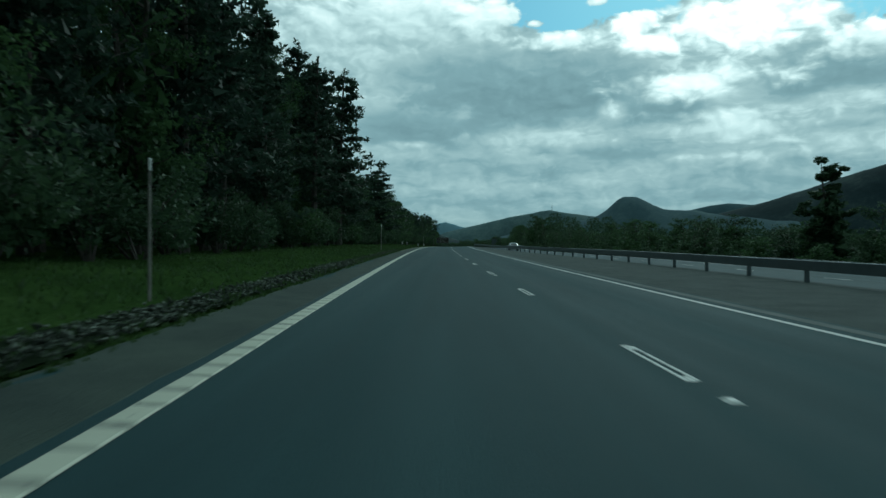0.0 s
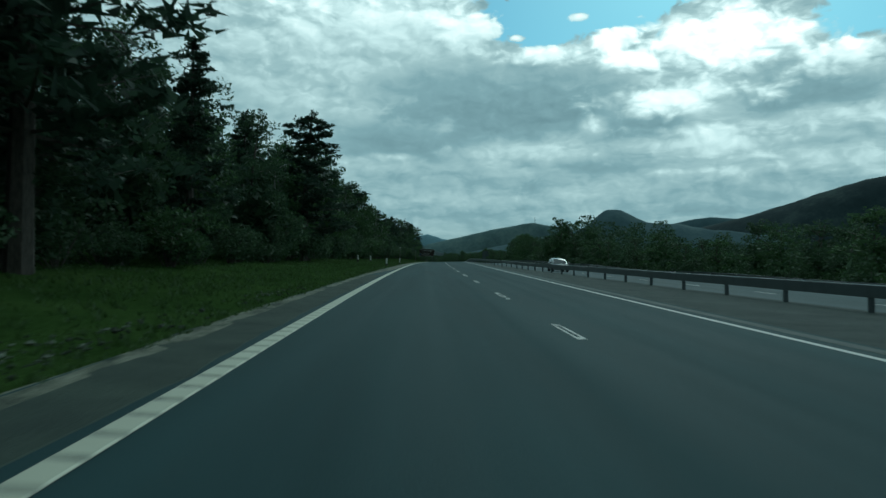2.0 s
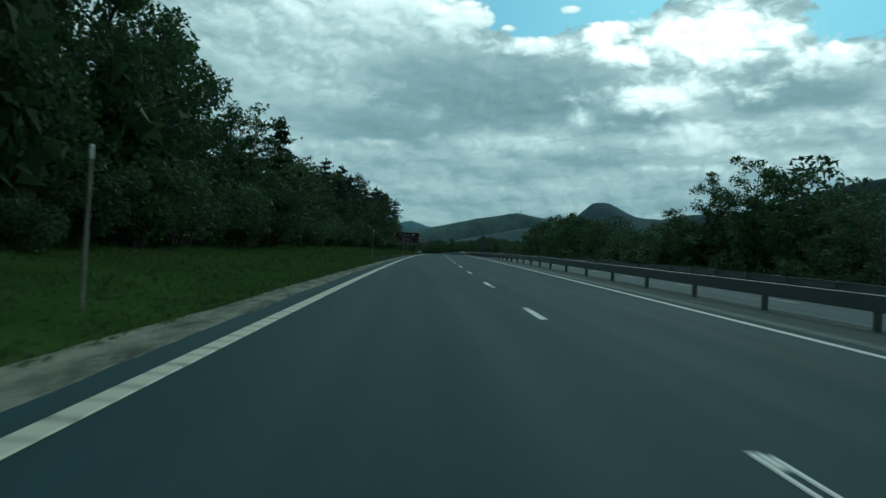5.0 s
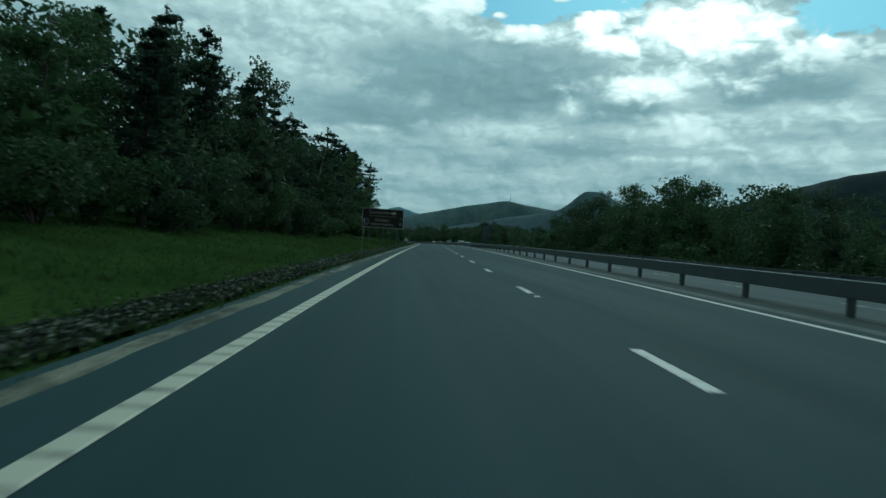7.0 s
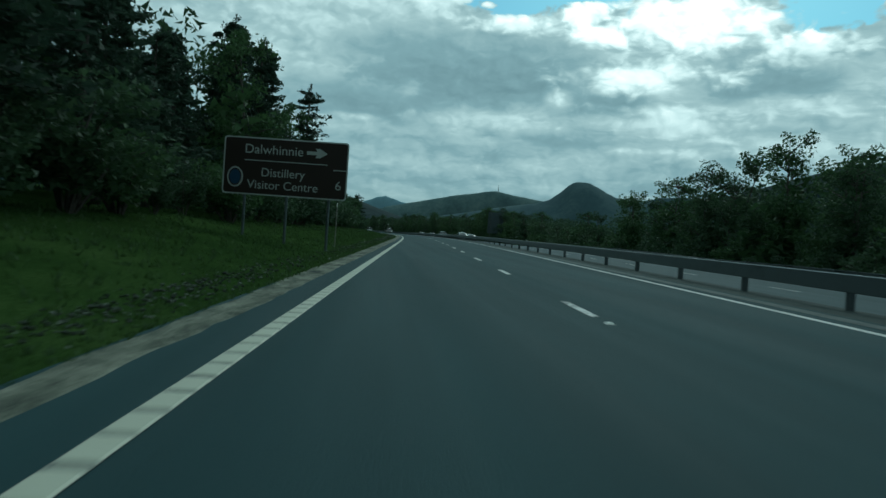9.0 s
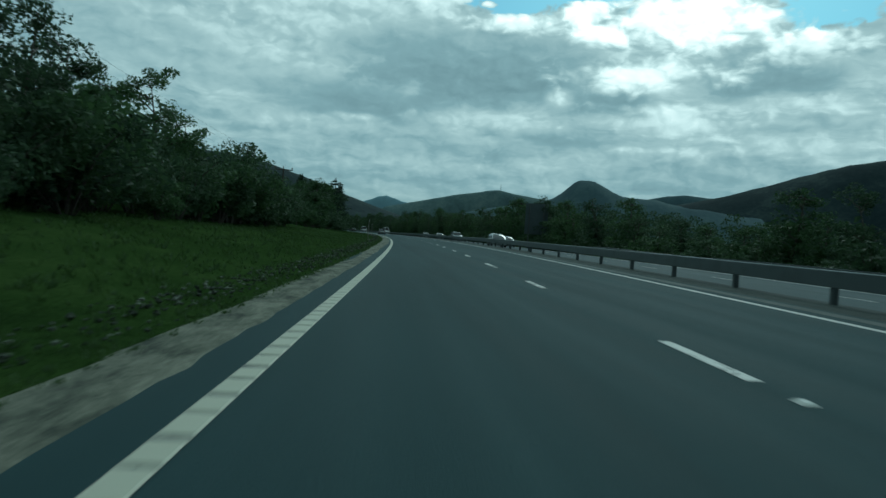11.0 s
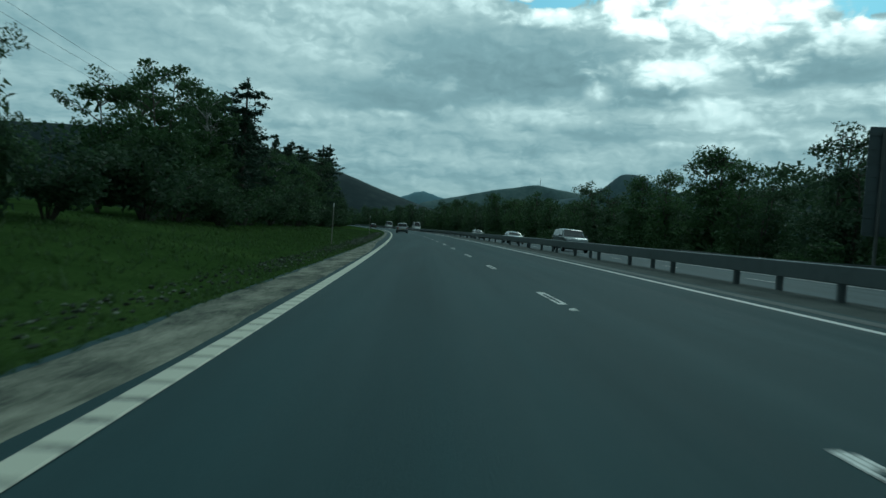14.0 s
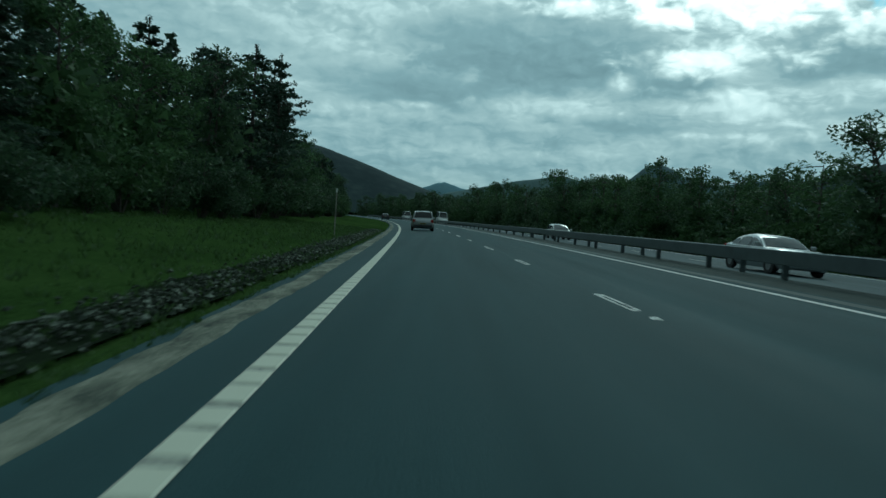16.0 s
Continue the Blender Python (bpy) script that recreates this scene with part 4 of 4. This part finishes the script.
# brown direction sign on three posts
sign = new("direction_sign")
W, H = 5.15, 2.36
ground_z = side(295.6, -4.2).z
bottom = road(295.6, 0).z + 2.04 - ground_z
bm = bmesh.new()
rounded_panel(bm, -W / 2, W / 2, bottom, bottom + H, 0, .03, .12)
part("border", bm, "sign_white", sign, "white border")
bm = bmesh.new()
rounded_panel(bm, -W / 2 + .055, W / 2 - .055, bottom + .055, bottom + H - .055, -.004, .02, .09)
part("panel", bm, "sign_brown", sign, "brown sign face")
for x in (-.32 * W, .02 * W, .36 * W):
    bm = bmesh.new()
    tube(bm, [(x, .10, -.9), (x, .10, bottom + H - .1)], [.06, .06], 10)
    part("post", bm, "galvanised", sign)
for z in (bottom + .4, bottom + 1.2, bottom + 2.0):
    bm = bmesh.new()
    box(bm, -W / 2 + .2, W / 2 - .2, .03, .06, z - .03, z + .03)
    part("rail", bm, "aluminium", sign)
bm = bmesh.new()
box(bm, -W * .33, W * .335, -.010, -.002, bottom + 1.40, bottom + 1.435)
part("divider", bm, "sign_white", sign)
bm = bmesh.new()
box(bm, W * .385, W / 2 - .06, -.010, -.002, bottom + 1.20, bottom + 1.235)
part("divider", bm, "sign_white", sign)
bm = bmesh.new()
zc, xa = bottom + 1.86, W * .165
pts = [(xa, -.07), (xa + .42, -.07), (xa + .36, -.19), (xa + .55, -.19), (xa + .86, 0), (xa + .55, .19), (xa + .36, .19), (xa + .42, .07), (xa, .07)]
f = [bm.verts.new((x, -.012, zc + z)) for x, z in pts]
b = [bm.verts.new((x, -.002, zc + z)) for x, z in pts]
bm.faces.new(f), bm.faces.new(list(reversed(b)))
for i in range(len(pts)):
    bm.faces.new((f[i], b[i], b[(i + 1) % len(pts)], f[(i + 1) % len(pts)]))
part("arrow", bm, "sign_white", sign, "white arrow")
for rad_x, rad_z, mat, y in ((.33, .42, "sign_white", -.008), (.27, .36, "sign_brown", -.012), (.22, .30, "sign_blue", -.016)):
    bm = bmesh.new()
    ring = [bm.verts.new((-W * .40 + rad_x * math.cos(a * math.tau / 28), y, bottom + .70 + rad_z * math.sin(a * math.tau / 28))) for a in range(28)]
    back = [bm.verts.new((v.co.x, -.002, v.co.z)) for v in ring]
    bm.faces.new(ring)
    for i in range(28):
        bm.faces.new((ring[i], ring[(i + 1) % 28], back[(i + 1) % 28], back[i]))
    part("emblem", bm, mat, sign)
lettering("Dalwhinnie", .54, -W * .335, bottom + 1.70, sign)
lettering("Distillery", .50, -W * .195, bottom + .78, sign)
lettering("Visitor Centre", .50, -W * .30, bottom + .27, sign)
lettering("6", .52, W * .405, bottom + .42, sign)
p = side(295.6, -4.2)
sign.matrix_basis = Matrix.Translation(p) @ Matrix.Rotation(heading(295.6) + radians(-4), 4, "Z")
tagged(sign, "brown tourist direction sign with white lettering on grey posts", "road sign")

# back of a tall sign that faces the oncoming lanes
back_sign = new("road_sign_back")
p = side(442, 25.0)
z0 = road(442, 0).z - p.z
bm = bmesh.new()
rounded_panel(bm, -1.9, 1.9, z0 + 2.1, z0 + 7.35, 0, .03, .1)
part("panel", bm, "aluminium", back_sign, "bare grey metal back")
for x in (-1.25, 1.15):
    bm = bmesh.new()
    tube(bm, [(x, -.11, -.9), (x, -.11, z0 + 7.2)], [.085, .085], 10)
    part("post", bm, "steel_dark", back_sign)
for k in range(8):
    bm = bmesh.new()
    box(bm, -1.85, 1.85, -.03, 0, z0 + 2.3 + k * .66, z0 + 2.36 + k * .66)
    part("rail", bm, "aluminium", back_sign)
back_sign.matrix_basis = Matrix.Translation(p) @ Matrix.Rotation(heading(442) + radians(-8), 4, "Z")
tagged(back_sign, "grey metal back of a tall road sign on two posts", "road sign")

# wooden power pole with a cross-arm and three insulators


def power_pole(s, u, tall, turn):
    pole = new("power_pole")
    bm = bmesh.new()
    tube(bm, [(0, 0, -1), (0, 0, tall * .5), (0, 0, tall)], [.16, .14, .11], 10)
    part("pole", bm, "bark", pole)
    bm = bmesh.new()
    box(bm, -1.3, 1.3, -.17, -.07, tall - .25, tall - .10)
    part("cross_arm", bm, "bark", pole)
    for sx in (-1, 1):
        bm = bmesh.new()
        tube(bm, [(0, -.12, tall - .95), (sx * .7, -.12, tall - .22)], [.03, .03], 5)
        part("brace", bm, "steel_dark", pole)
    for x, z in ((-1.2, tall - .1), (0, tall), (1.2, tall - .1)):
        bm = bmesh.new()
        tube(bm, [(x, -.1, z - .03), (x, -.1, z + .10), (x, -.1, z + .14), (x, -.1, z + .22), (x, -.1, z + .30)], [.03, .03, .08, .085, .04], 8)
        part("insulator", bm, "insulator", pole)
    pole.matrix_basis = Matrix.Translation(side(s, u, -.05)) @ Matrix.Rotation(turn, 4, "Z")
    return tagged(pole, "wooden power pole with a cross-arm and three insulators", "power pole", "poles of the power line")


LINE = []
for s, u in ((338, -15.0), (427, -15.6), (518, -16.2)):
    high = 9.0 + road(s, 0).z - side(s, u).z
    LINE.append((power_pole(s, u, high, heading(s) + .25), high))
for (a, ha), (b, hb) in zip(LINE, LINE[1:]):
    for x, z in ((-1.2, .2), (0, .3), (1.2, .2)):
        p, q = a.matrix_basis @ Vector((x, -.1, ha + z)), b.matrix_basis @ Vector((x, -.1, hb + z))
        bm = bmesh.new()
        tube(bm, [p.lerp(q, k / 16) - Vector((0, 0, 3.6 * (k / 16) * (1 - k / 16))) for k in range(17)], [.007] * 17, 4)
        tagged(part("power_cable", bm, "cable"), "thin black power cable hanging between wooden poles", "cable", "cables of the power line")

# -- stones and grass on the verge --
r = np.random.default_rng(11)
sv, sf = [], []
octa = [(1, 0, 0), (0, 1, 0), (-1, 0, 0), (0, -1, 0), (0, 0, 1), (0, 0, -1)]
octf = [(a, (a + 1) % 4, 4) for a in range(4)] + [((a + 1) % 4, a, 5) for a in range(4)]


STONY = [(-5, 1.0), (27, 1.0), (36, .30), (60, .25), (82, .0), (196, .0), (206, .9), (262, 1.0), (271, .5), (285, .15), (312, .1), (345, .3), (360, .3), (378, .1), (400, .2), (440, .3), (458, 1.0), (485, 1.0), (520, .5)]


while len(sv) < 6 * 21000:
    s = r.uniform(-2, 520)
    if r.random() > curve(STONY, s) * (.6 + noise.noise(Vector((s * .16, 4.1, 2)))):
        continue
    u = -1.92 + r.normal(0, .30)
    if u > -1.28:
        continue
    p = side(s, u)
    heap = r.uniform(0, .07) * max(0, 1 - ((u + 1.92) / .45) ** 2)
    size = r.uniform(.016, .040) * (1.5 if r.random() < .10 else 1)
    q = Euler(r.uniform(0, 6, 3)).to_matrix()
    a = len(sv)
    for v in octa:
        w = q @ (Vector(v) * size * r.uniform(.75, 1.3))
        w.z *= .7
        sv.append(p + w + Vector((0, 0, size * .5 + .012 + heap)))
    sf += [tuple(a + i for i in f) for f in octf]
bed_v, bed_f = [], []      # dark earth between the stones
for first, last in ((-6, 33), (203, 270), (456, 502)):
    for s in np.arange(first, last, 1.0):
        a = len(bed_v)
        for at in (-2.42, -1.9, -1.40):
            bed_v.append(side(s, at + .22 * noise.noise(Vector((s * .45, at * 3, 8))) * (1 if at != -1.9 else 0), .012))
        if s > first:
            bed_f += [(a - 3, a - 2, a + 1, a), (a - 2, a - 1, a + 2, a + 1)]
tagged(mesh_object("trim_drain_bed", bed_v, bed_f, "earth"), "dark earth of the stone-filled drain beside the road", "drain bed", kind="structure")
tagged(mesh_object("stones", sv, sf, "stone"), "loose grey drain stones strewn along the verge", "stones", kind="stuff")

bv, bf = [], []


def tuft(s, u, tall, n):
    p = side(s, u, -.01)
    for k in range(n):
        an, out = r.uniform(0, math.tau), r.uniform(.02, .14)
        d = Vector((math.cos(an), math.sin(an), 0))
        w = Vector((-d.y, d.x, 0)) * r.uniform(.008, .022)
        h = tall * r.uniform(.5, 1.1)
        a = len(bv)
        o = p + d * out * .5
        bv.extend((o - w, o + w, o + d * h * .25 + Vector((0, 0, h * .65)) + w * .6, o + d * h * .6 + Vector((0, 0, h))))
        bf.append((a, a + 1, a + 2))
        bf.append((a, a + 2, a + 3))


for k in range(42000):
    s = r.uniform(-4, 520)
    u = -1.02 - 9.7 * r.random() ** 1.6
    tuft(s, u, r.uniform(.03, .09) if u > -1.5 else r.uniform(.05, .14) if u > -2.9 else r.uniform(.07, .20), 4)
tagged(mesh_object("grass", bv, bf, "blade"), "rough uncut green grass along the verge", "grass", kind="stuff")

# -- vehicles --


def coat(col, metal=.6, rough=.28):
    def build(n):
        f = n.noise(place(n), 2.0, 4, 0.6).outputs[0]
        c = n.mix(n.math("MULTIPLY", n.smooth(f, .45, .75), .25), col, tuple(x * .7 for x in col))
        return surface(n, c, rough, Metallic=metal, Coat_Weight=.6, Coat_Roughness=.08)
    return build


MAT.update({
    "silver": material("silver", coat((0.43, 0.45, 0.455))), "white": material("white", coat((0.72, 0.72, 0.70), 0)), "dark": material("dark", coat((0.03, 0.035, 0.04), .3)),
    "grey_green": material("grey_green", coat((0.13, 0.155, 0.16))),
    "car_glass": material("car_glass", lambda n: surface(n, (0.012, 0.016, 0.017), .04, IOR=1.52, Specular_IOR_Level=.7)),
    "tyre": material("tyre", paint((0.02, 0.02, 0.02), .8, .3)), "rim": material("rim", paint((0.30, 0.31, 0.31), .35, .3, .7)),
    "lamp_red": material("lamp_red", paint((0.25, 0.015, 0.012), .2, .1)), "lamp_clear": material("lamp_clear", paint((0.55, 0.57, 0.57), .12, .1)),
    "plate_yellow": material("plate_yellow", paint((0.34, 0.29, 0.08), .4, .1)), "plate_white": material("plate_white", paint((0.6, 0.6, 0.58), .4, .1)),
})


def lofted(bm, rings):
    rows = [[bm.verts.new(p) for p in ring] for ring in rings]
    k = len(rings[0])
    for a, b in zip(rows, rows[1:]):
        for i in range(k):
            bm.faces.new((a[i], a[(i + 1) % k], b[(i + 1) % k], b[i]))
    bm.faces.new(rows[0]), bm.faces.new(rows[-1])


def bend(a, b, c, d, t):
    """A smooth curve through b and c."""
    return .5 * (2 * b + (c - a) * t + (2 * a - 5 * b + 4 * c - d) * t * t + (3 * b - a - 3 * c + d) * t ** 3)


def car(name, label, paintwork, L=4.3, W=1.76, H=1.48, nose=.70, belt=.93, tail=.98, screen=1.28, roof_f=.20, roof_r=-1.55, rear=-2.0, category="car", rear_glass=True):
    """screen, roof_f, roof_r, rear: where along the car the windscreen's foot, the roof's ends and the rear window's foot lie."""
    c = new(name)
    w, f, b = W / 2, L / 2, -L / 2
    stations = [(b, .42, tail - .14, .84), (b + .07, .30, tail - .03, .93), (b + .35, .22, tail, .985), (b + .9, .19, belt + .02, 1), (0, .18, belt, 1), (screen, .19, belt - .02, 1),
                (f - .75, .20, nose + .13, .99), (f - .36, .21, nose + .07, .97), (f - .15, .23, nose + .01, .93), (f - .04, .27, nose - .09, .88), (f, .34, nose - .20, .84)]
    bm = bmesh.new()
    rings = []
    for y, z0, z1, k in stations:
        ww = w * k
        rings.append([(-ww * .86, y, z0), (-ww * .985, y, z0 + .14), (-ww, y, z0 * .4 + z1 * .6), (-ww * .965, y, z1 - .06), (-ww * .86, y, z1),
                      (ww * .86, y, z1), (ww * .965, y, z1 - .06), (ww, y, z0 * .4 + z1 * .6), (ww * .985, y, z0 + .14), (ww * .86, y, z0)])
    lofted(bm, rings)
    bmesh.ops.bevel(bm, geom=[e for e in bm.edges if e.calc_face_angle(0) > .45], offset=.025, segments=2, affect="EDGES")
    body = part("body", bm, paintwork, c, smooth=True)
    body.data.set_sharp_from_angle(angle=radians(40))
    # cabin: a roof skin along a rounded profile, and sides that lean in
    w0, w1, lo = w * .94, w * .77, belt - .07
    knots = [(screen + .25, lo - .10), (screen, lo), ((screen + roof_f) / 2 - .03, lo + (H - lo) * .56), (roof_f, H - .07), ((roof_f + roof_r) / 2, H), (roof_r, H - .06), ((roof_r + rear) / 2 - .04, lo + (H - lo) * .60), (rear, lo), (rear - .1, lo - .10)]
    line = []
    for i in range(1, len(knots) - 2):
        for k in range(6):
            line.append(tuple(bend(*(knots[j][d] for j in range(i - 1, i + 3)), k / 6) for d in (0, 1)))
    line.append(knots[-2])

    def half(z):
        g = max(0, min(1, (z - lo) / (H - lo)))
        return w0 - (w0 - w1) * g ** 1.25

    def roof_z(y):
        return float(np.interp(-y, [-q[0] for q in line], [q[1] for q in line]))

    across = [-1, -.97, -.88, -.6, 0, .6, .88, .97, 1]
    bm = bmesh.new()
    rows = [[bm.verts.new((-half(lo), y, lo - .02))] + [bm.verts.new((half(z) * q, y, z - .07 * abs(q) ** 5 * min(1, (z - lo) / .2))) for q in across] + [bm.verts.new((half(lo), y, lo - .02))] for y, z in line]
    for a, q in zip(rows, rows[1:]):
        for i in range(len(a) - 1):
            bm.faces.new((a[i], a[i + 1], q[i + 1], q[i]))
    cabin = part("cabin", bm, paintwork, c, smooth=True)
    cabin.data.set_sharp_from_angle(angle=radians(50))
    front = [q for q in line if q[0] > roof_f - .02 and q[1] > lo + .04]
    back = [q for q in line if q[0] < roof_r + .02 and q[1] > lo + .09]
    for name_, run in (("windscreen", front), ("rear_window", back if rear_glass else [])):
        if len(run) < 2:
            continue
        bm = bmesh.new()
        sign_y = 1 if name_ == "windscreen" else -1
        rows = [[bm.verts.new((half(z) * q, y + sign_y * .012, z + .012 - .07 * abs(q) ** 5 * min(1, (z - lo) / .2))) for q in (-.9, -.8, -.5, 0, .5, .8, .9)] for y, z in run]
        for a, q in zip(rows, rows[1:]):
            for i in range(6):
                bm.faces.new((a[i], a[i + 1], q[i + 1], q[i]))
        part(name_, bm, "car_glass", c, smooth=True)
    ends = (rear + .22, screen - .25)
    span = ends[1] - ends[0]
    for sx in (-1, 1):
        for u0, u1 in ((0, .24), (.28, .60), (.64, 1)):
            bm = bmesh.new()
            rows = []
            for k in range(9):
                y = ends[0] + span * (u0 + (u1 - u0) * k / 8)
                hi = max(lo + .07, roof_z(y) - .13)
                rows.append([bm.verts.new((sx * (half(z) + .010), y, z)) for z in (lo + .06, (lo + .06 + hi) / 2, hi)])
            for a, q in zip(rows, rows[1:]):
                for i in range(2):
                    bm.faces.new((a[i], a[i + 1], q[i + 1], q[i]))
            part("side_window", bm, "car_glass", c, smooth=True)
    # wheels
    rad = .315 if H < 1.7 else .37
    for y in (b + .78, f - .86):
        for sx in (-1, 1):
            # no arch is cut: a black disc paints the shade of its opening
            bm = bmesh.new()
            bmesh.ops.create_cone(bm, cap_ends=True, segments=24, radius1=rad * 1.14, radius2=rad * 1.14, depth=.03, matrix=Matrix.Translation((sx * (w - .004), y, rad + .02)) @ Matrix.Rotation(math.pi / 2, 4, "Y"))
            part("wheel_arch", bm, "black_plastic", c)
            bm = bmesh.new()
            prof = [(-.10, rad * .66), (-.10, rad * .93), (-.07, rad), (.07, rad), (.10, rad * .93), (.10, rad * .66)]
            lofted_ring = []
            for k in range(24):
                a = k * math.tau / 24
                lofted_ring.append([bm.verts.new((sx * (w - .07) + dx, y + rr * math.cos(a), rad + rr * math.sin(a))) for dx, rr in prof])
            for k in range(24):
                p, q = lofted_ring[k], lofted_ring[(k + 1) % 24]
                for i in range(5):
                    bm.faces.new((p[i], p[i + 1], q[i + 1], q[i]))
            wheel = part("wheel", bm, "tyre", c, "black tyre")
            bm = bmesh.new()
            bmesh.ops.create_cone(bm, cap_ends=True, segments=20, radius1=rad * .68, radius2=rad * .60, depth=.05, matrix=Matrix.Translation((sx * (w - .01), y, rad)) @ Matrix.Rotation(math.pi / 2 * sx, 4, "Y"))
            part("rim", bm, "rim", wheel, "grey alloy rim")
    # lamps, plates, bumpers, mirrors
    for sx in (-1, 1):
        bm = bmesh.new()
        box(bm, sx * w * .50, sx * w * .83, f - .30, f - .05, nose - .13, nose + .02)
        bmesh.ops.bevel(bm, geom=list(bm.edges), offset=.02, segments=1, affect="EDGES")
        part("headlight", bm, "lamp_clear", c)
        bm = bmesh.new()
        box(bm, sx * w * .70, sx * w * .93, b - .012, b + .14, tail - .30, tail - .06)
        bmesh.ops.bevel(bm, geom=list(bm.edges), offset=.015, segments=1, affect="EDGES")
        part("tail_light", bm, "lamp_red", c)
        bm = bmesh.new()
        box(bm, sx * (w + .02), sx * (w + .20), screen - .30, screen - .20, belt + .00, belt + .14)
        bmesh.ops.bevel(bm, geom=list(bm.edges), offset=.025, segments=1, affect="EDGES")
        part("wing_mirror", bm, paintwork, c)
    bm = bmesh.new()
    box(bm, -w * .60, w * .60, f - .10, f + .012, .40, .56)
    bmesh.ops.bevel(bm, geom=list(bm.edges), offset=.02, segments=1, affect="EDGES")
    part("grille", bm, "black_plastic", c)
    bm = bmesh.new()
    box(bm, -w * .86, w * .86, b - .03, b + .12, .34, .50)
    bmesh.ops.bevel(bm, geom=list(bm.edges), offset=.03, segments=1, affect="EDGES")
    part("rear_bumper", bm, "black_plastic", c)
    for y, mat, z in ((f + .018, "plate_white", .45), (b - .035, "plate_yellow", .60)):
        bm = bmesh.new()
        box(bm, -.26, .26, y - .012, y + .012, z - .055, z + .055)
        plate = part("number_plate", bm, mat, c)
        bm = bmesh.new()
        for k in range(6):
            box(bm, -.21 + k * .072, -.17 + k * .072, y + (.012 if y > 0 else -.018), y + (.018 if y > 0 else -.012), z - .03, z + .03)
        part("plate_bars", bm, "black_plastic", plate)
    return tagged(c, label, category)


def park(c, s, u, against, plane):
    """Stand the car on the road, facing along it or against it, flush with its slope."""
    a, q = plane(s - 1, u, .035), plane(s + 1, u, .035)
    e, g = plane(s, u - .6, .035), plane(s, u + .6, .035)
    fy, fx = (q - a).normalized(), (g - e).normalized()
    up_ = fx.cross(fy).normalized()
    m = Matrix((fx, fy, up_)).transposed().to_4x4()
    c.matrix_basis = Matrix.Translation(plane(s, u, .0 if plane is road else .03)) @ m @ Matrix.Rotation(math.pi if against else 0, 4, "Z")


lead = car("car", "silver family hatchback driving ahead in the nearside lane", "silver", L=4.25, W=1.76, H=1.62, belt=1.0, tail=1.0, nose=.80, screen=1.25, roof_f=.3, roof_r=-1.75, rear=-2.02)
park(lead, 524, 1.85, False, road)
park(car("car", "dark hatchback far ahead in the nearside lane", "dark", H=1.5), 648, 1.85, False, road)
park(car("car", "pale silver hatchback on the oncoming carriageway", "silver", L=4.0, W=1.7, H=1.46, roof_r=-1.45, rear=-1.9), 135.6, 13.2, True, side)
park(car("car", "silver people carrier on the oncoming carriageway", "silver", L=4.3, W=1.78, H=1.56, nose=.78, belt=.96, tail=1.02, screen=1.55, roof_f=.25, roof_r=-1.6, rear=-2.02), 408.6, 12.7, True, side)
park(car("car", "dull silver saloon behind the people carrier", "grey_green", L=4.5, H=1.44, roof_r=-1.1, rear=-1.75, tail=.95), 421.5, 16.2, True, side)
park(car("off_road_car", "grey-green off-road car on the oncoming carriageway", "grey_green", L=4.95, W=1.95, H=1.83, nose=1.04, belt=1.18, tail=1.16, screen=1.25, roof_f=.55, roof_r=-2.1, rear=-2.4), 465.4, 14.5, True, side)
park(car("car", "silver saloon with a bright bonnet on the oncoming carriageway", "silver", L=4.6, W=1.8, H=1.38, nose=.76, roof_r=-1.1, rear=-1.85, tail=.98, screen=1.0, roof_f=.2), 490, 14.0, True, side)
park(car("car", "small white hatchback on the oncoming carriageway", "white", L=3.9, W=1.68, H=1.48, roof_r=-1.45, rear=-1.85), 533, 15.5, True, side)
park(car("van", "white high-roofed van far off on the oncoming carriageway", "white", L=5.6, W=2.1, H=2.75, nose=1.15, belt=1.45, tail=1.5, screen=2.1, roof_f=1.5, roof_r=-2.7, rear=-2.78, category="van", rear_glass=False), 622, 12.7, True, side)
park(car("van", "white high-roofed van on the bend of the oncoming carriageway", "white", L=6.2, W=2.2, H=2.9, nose=1.15, belt=1.45, tail=1.5, screen=2.5, roof_f=1.8, roof_r=-2.95, rear=-3.05, category="van", rear_glass=False), 690, 12.9, True, side)
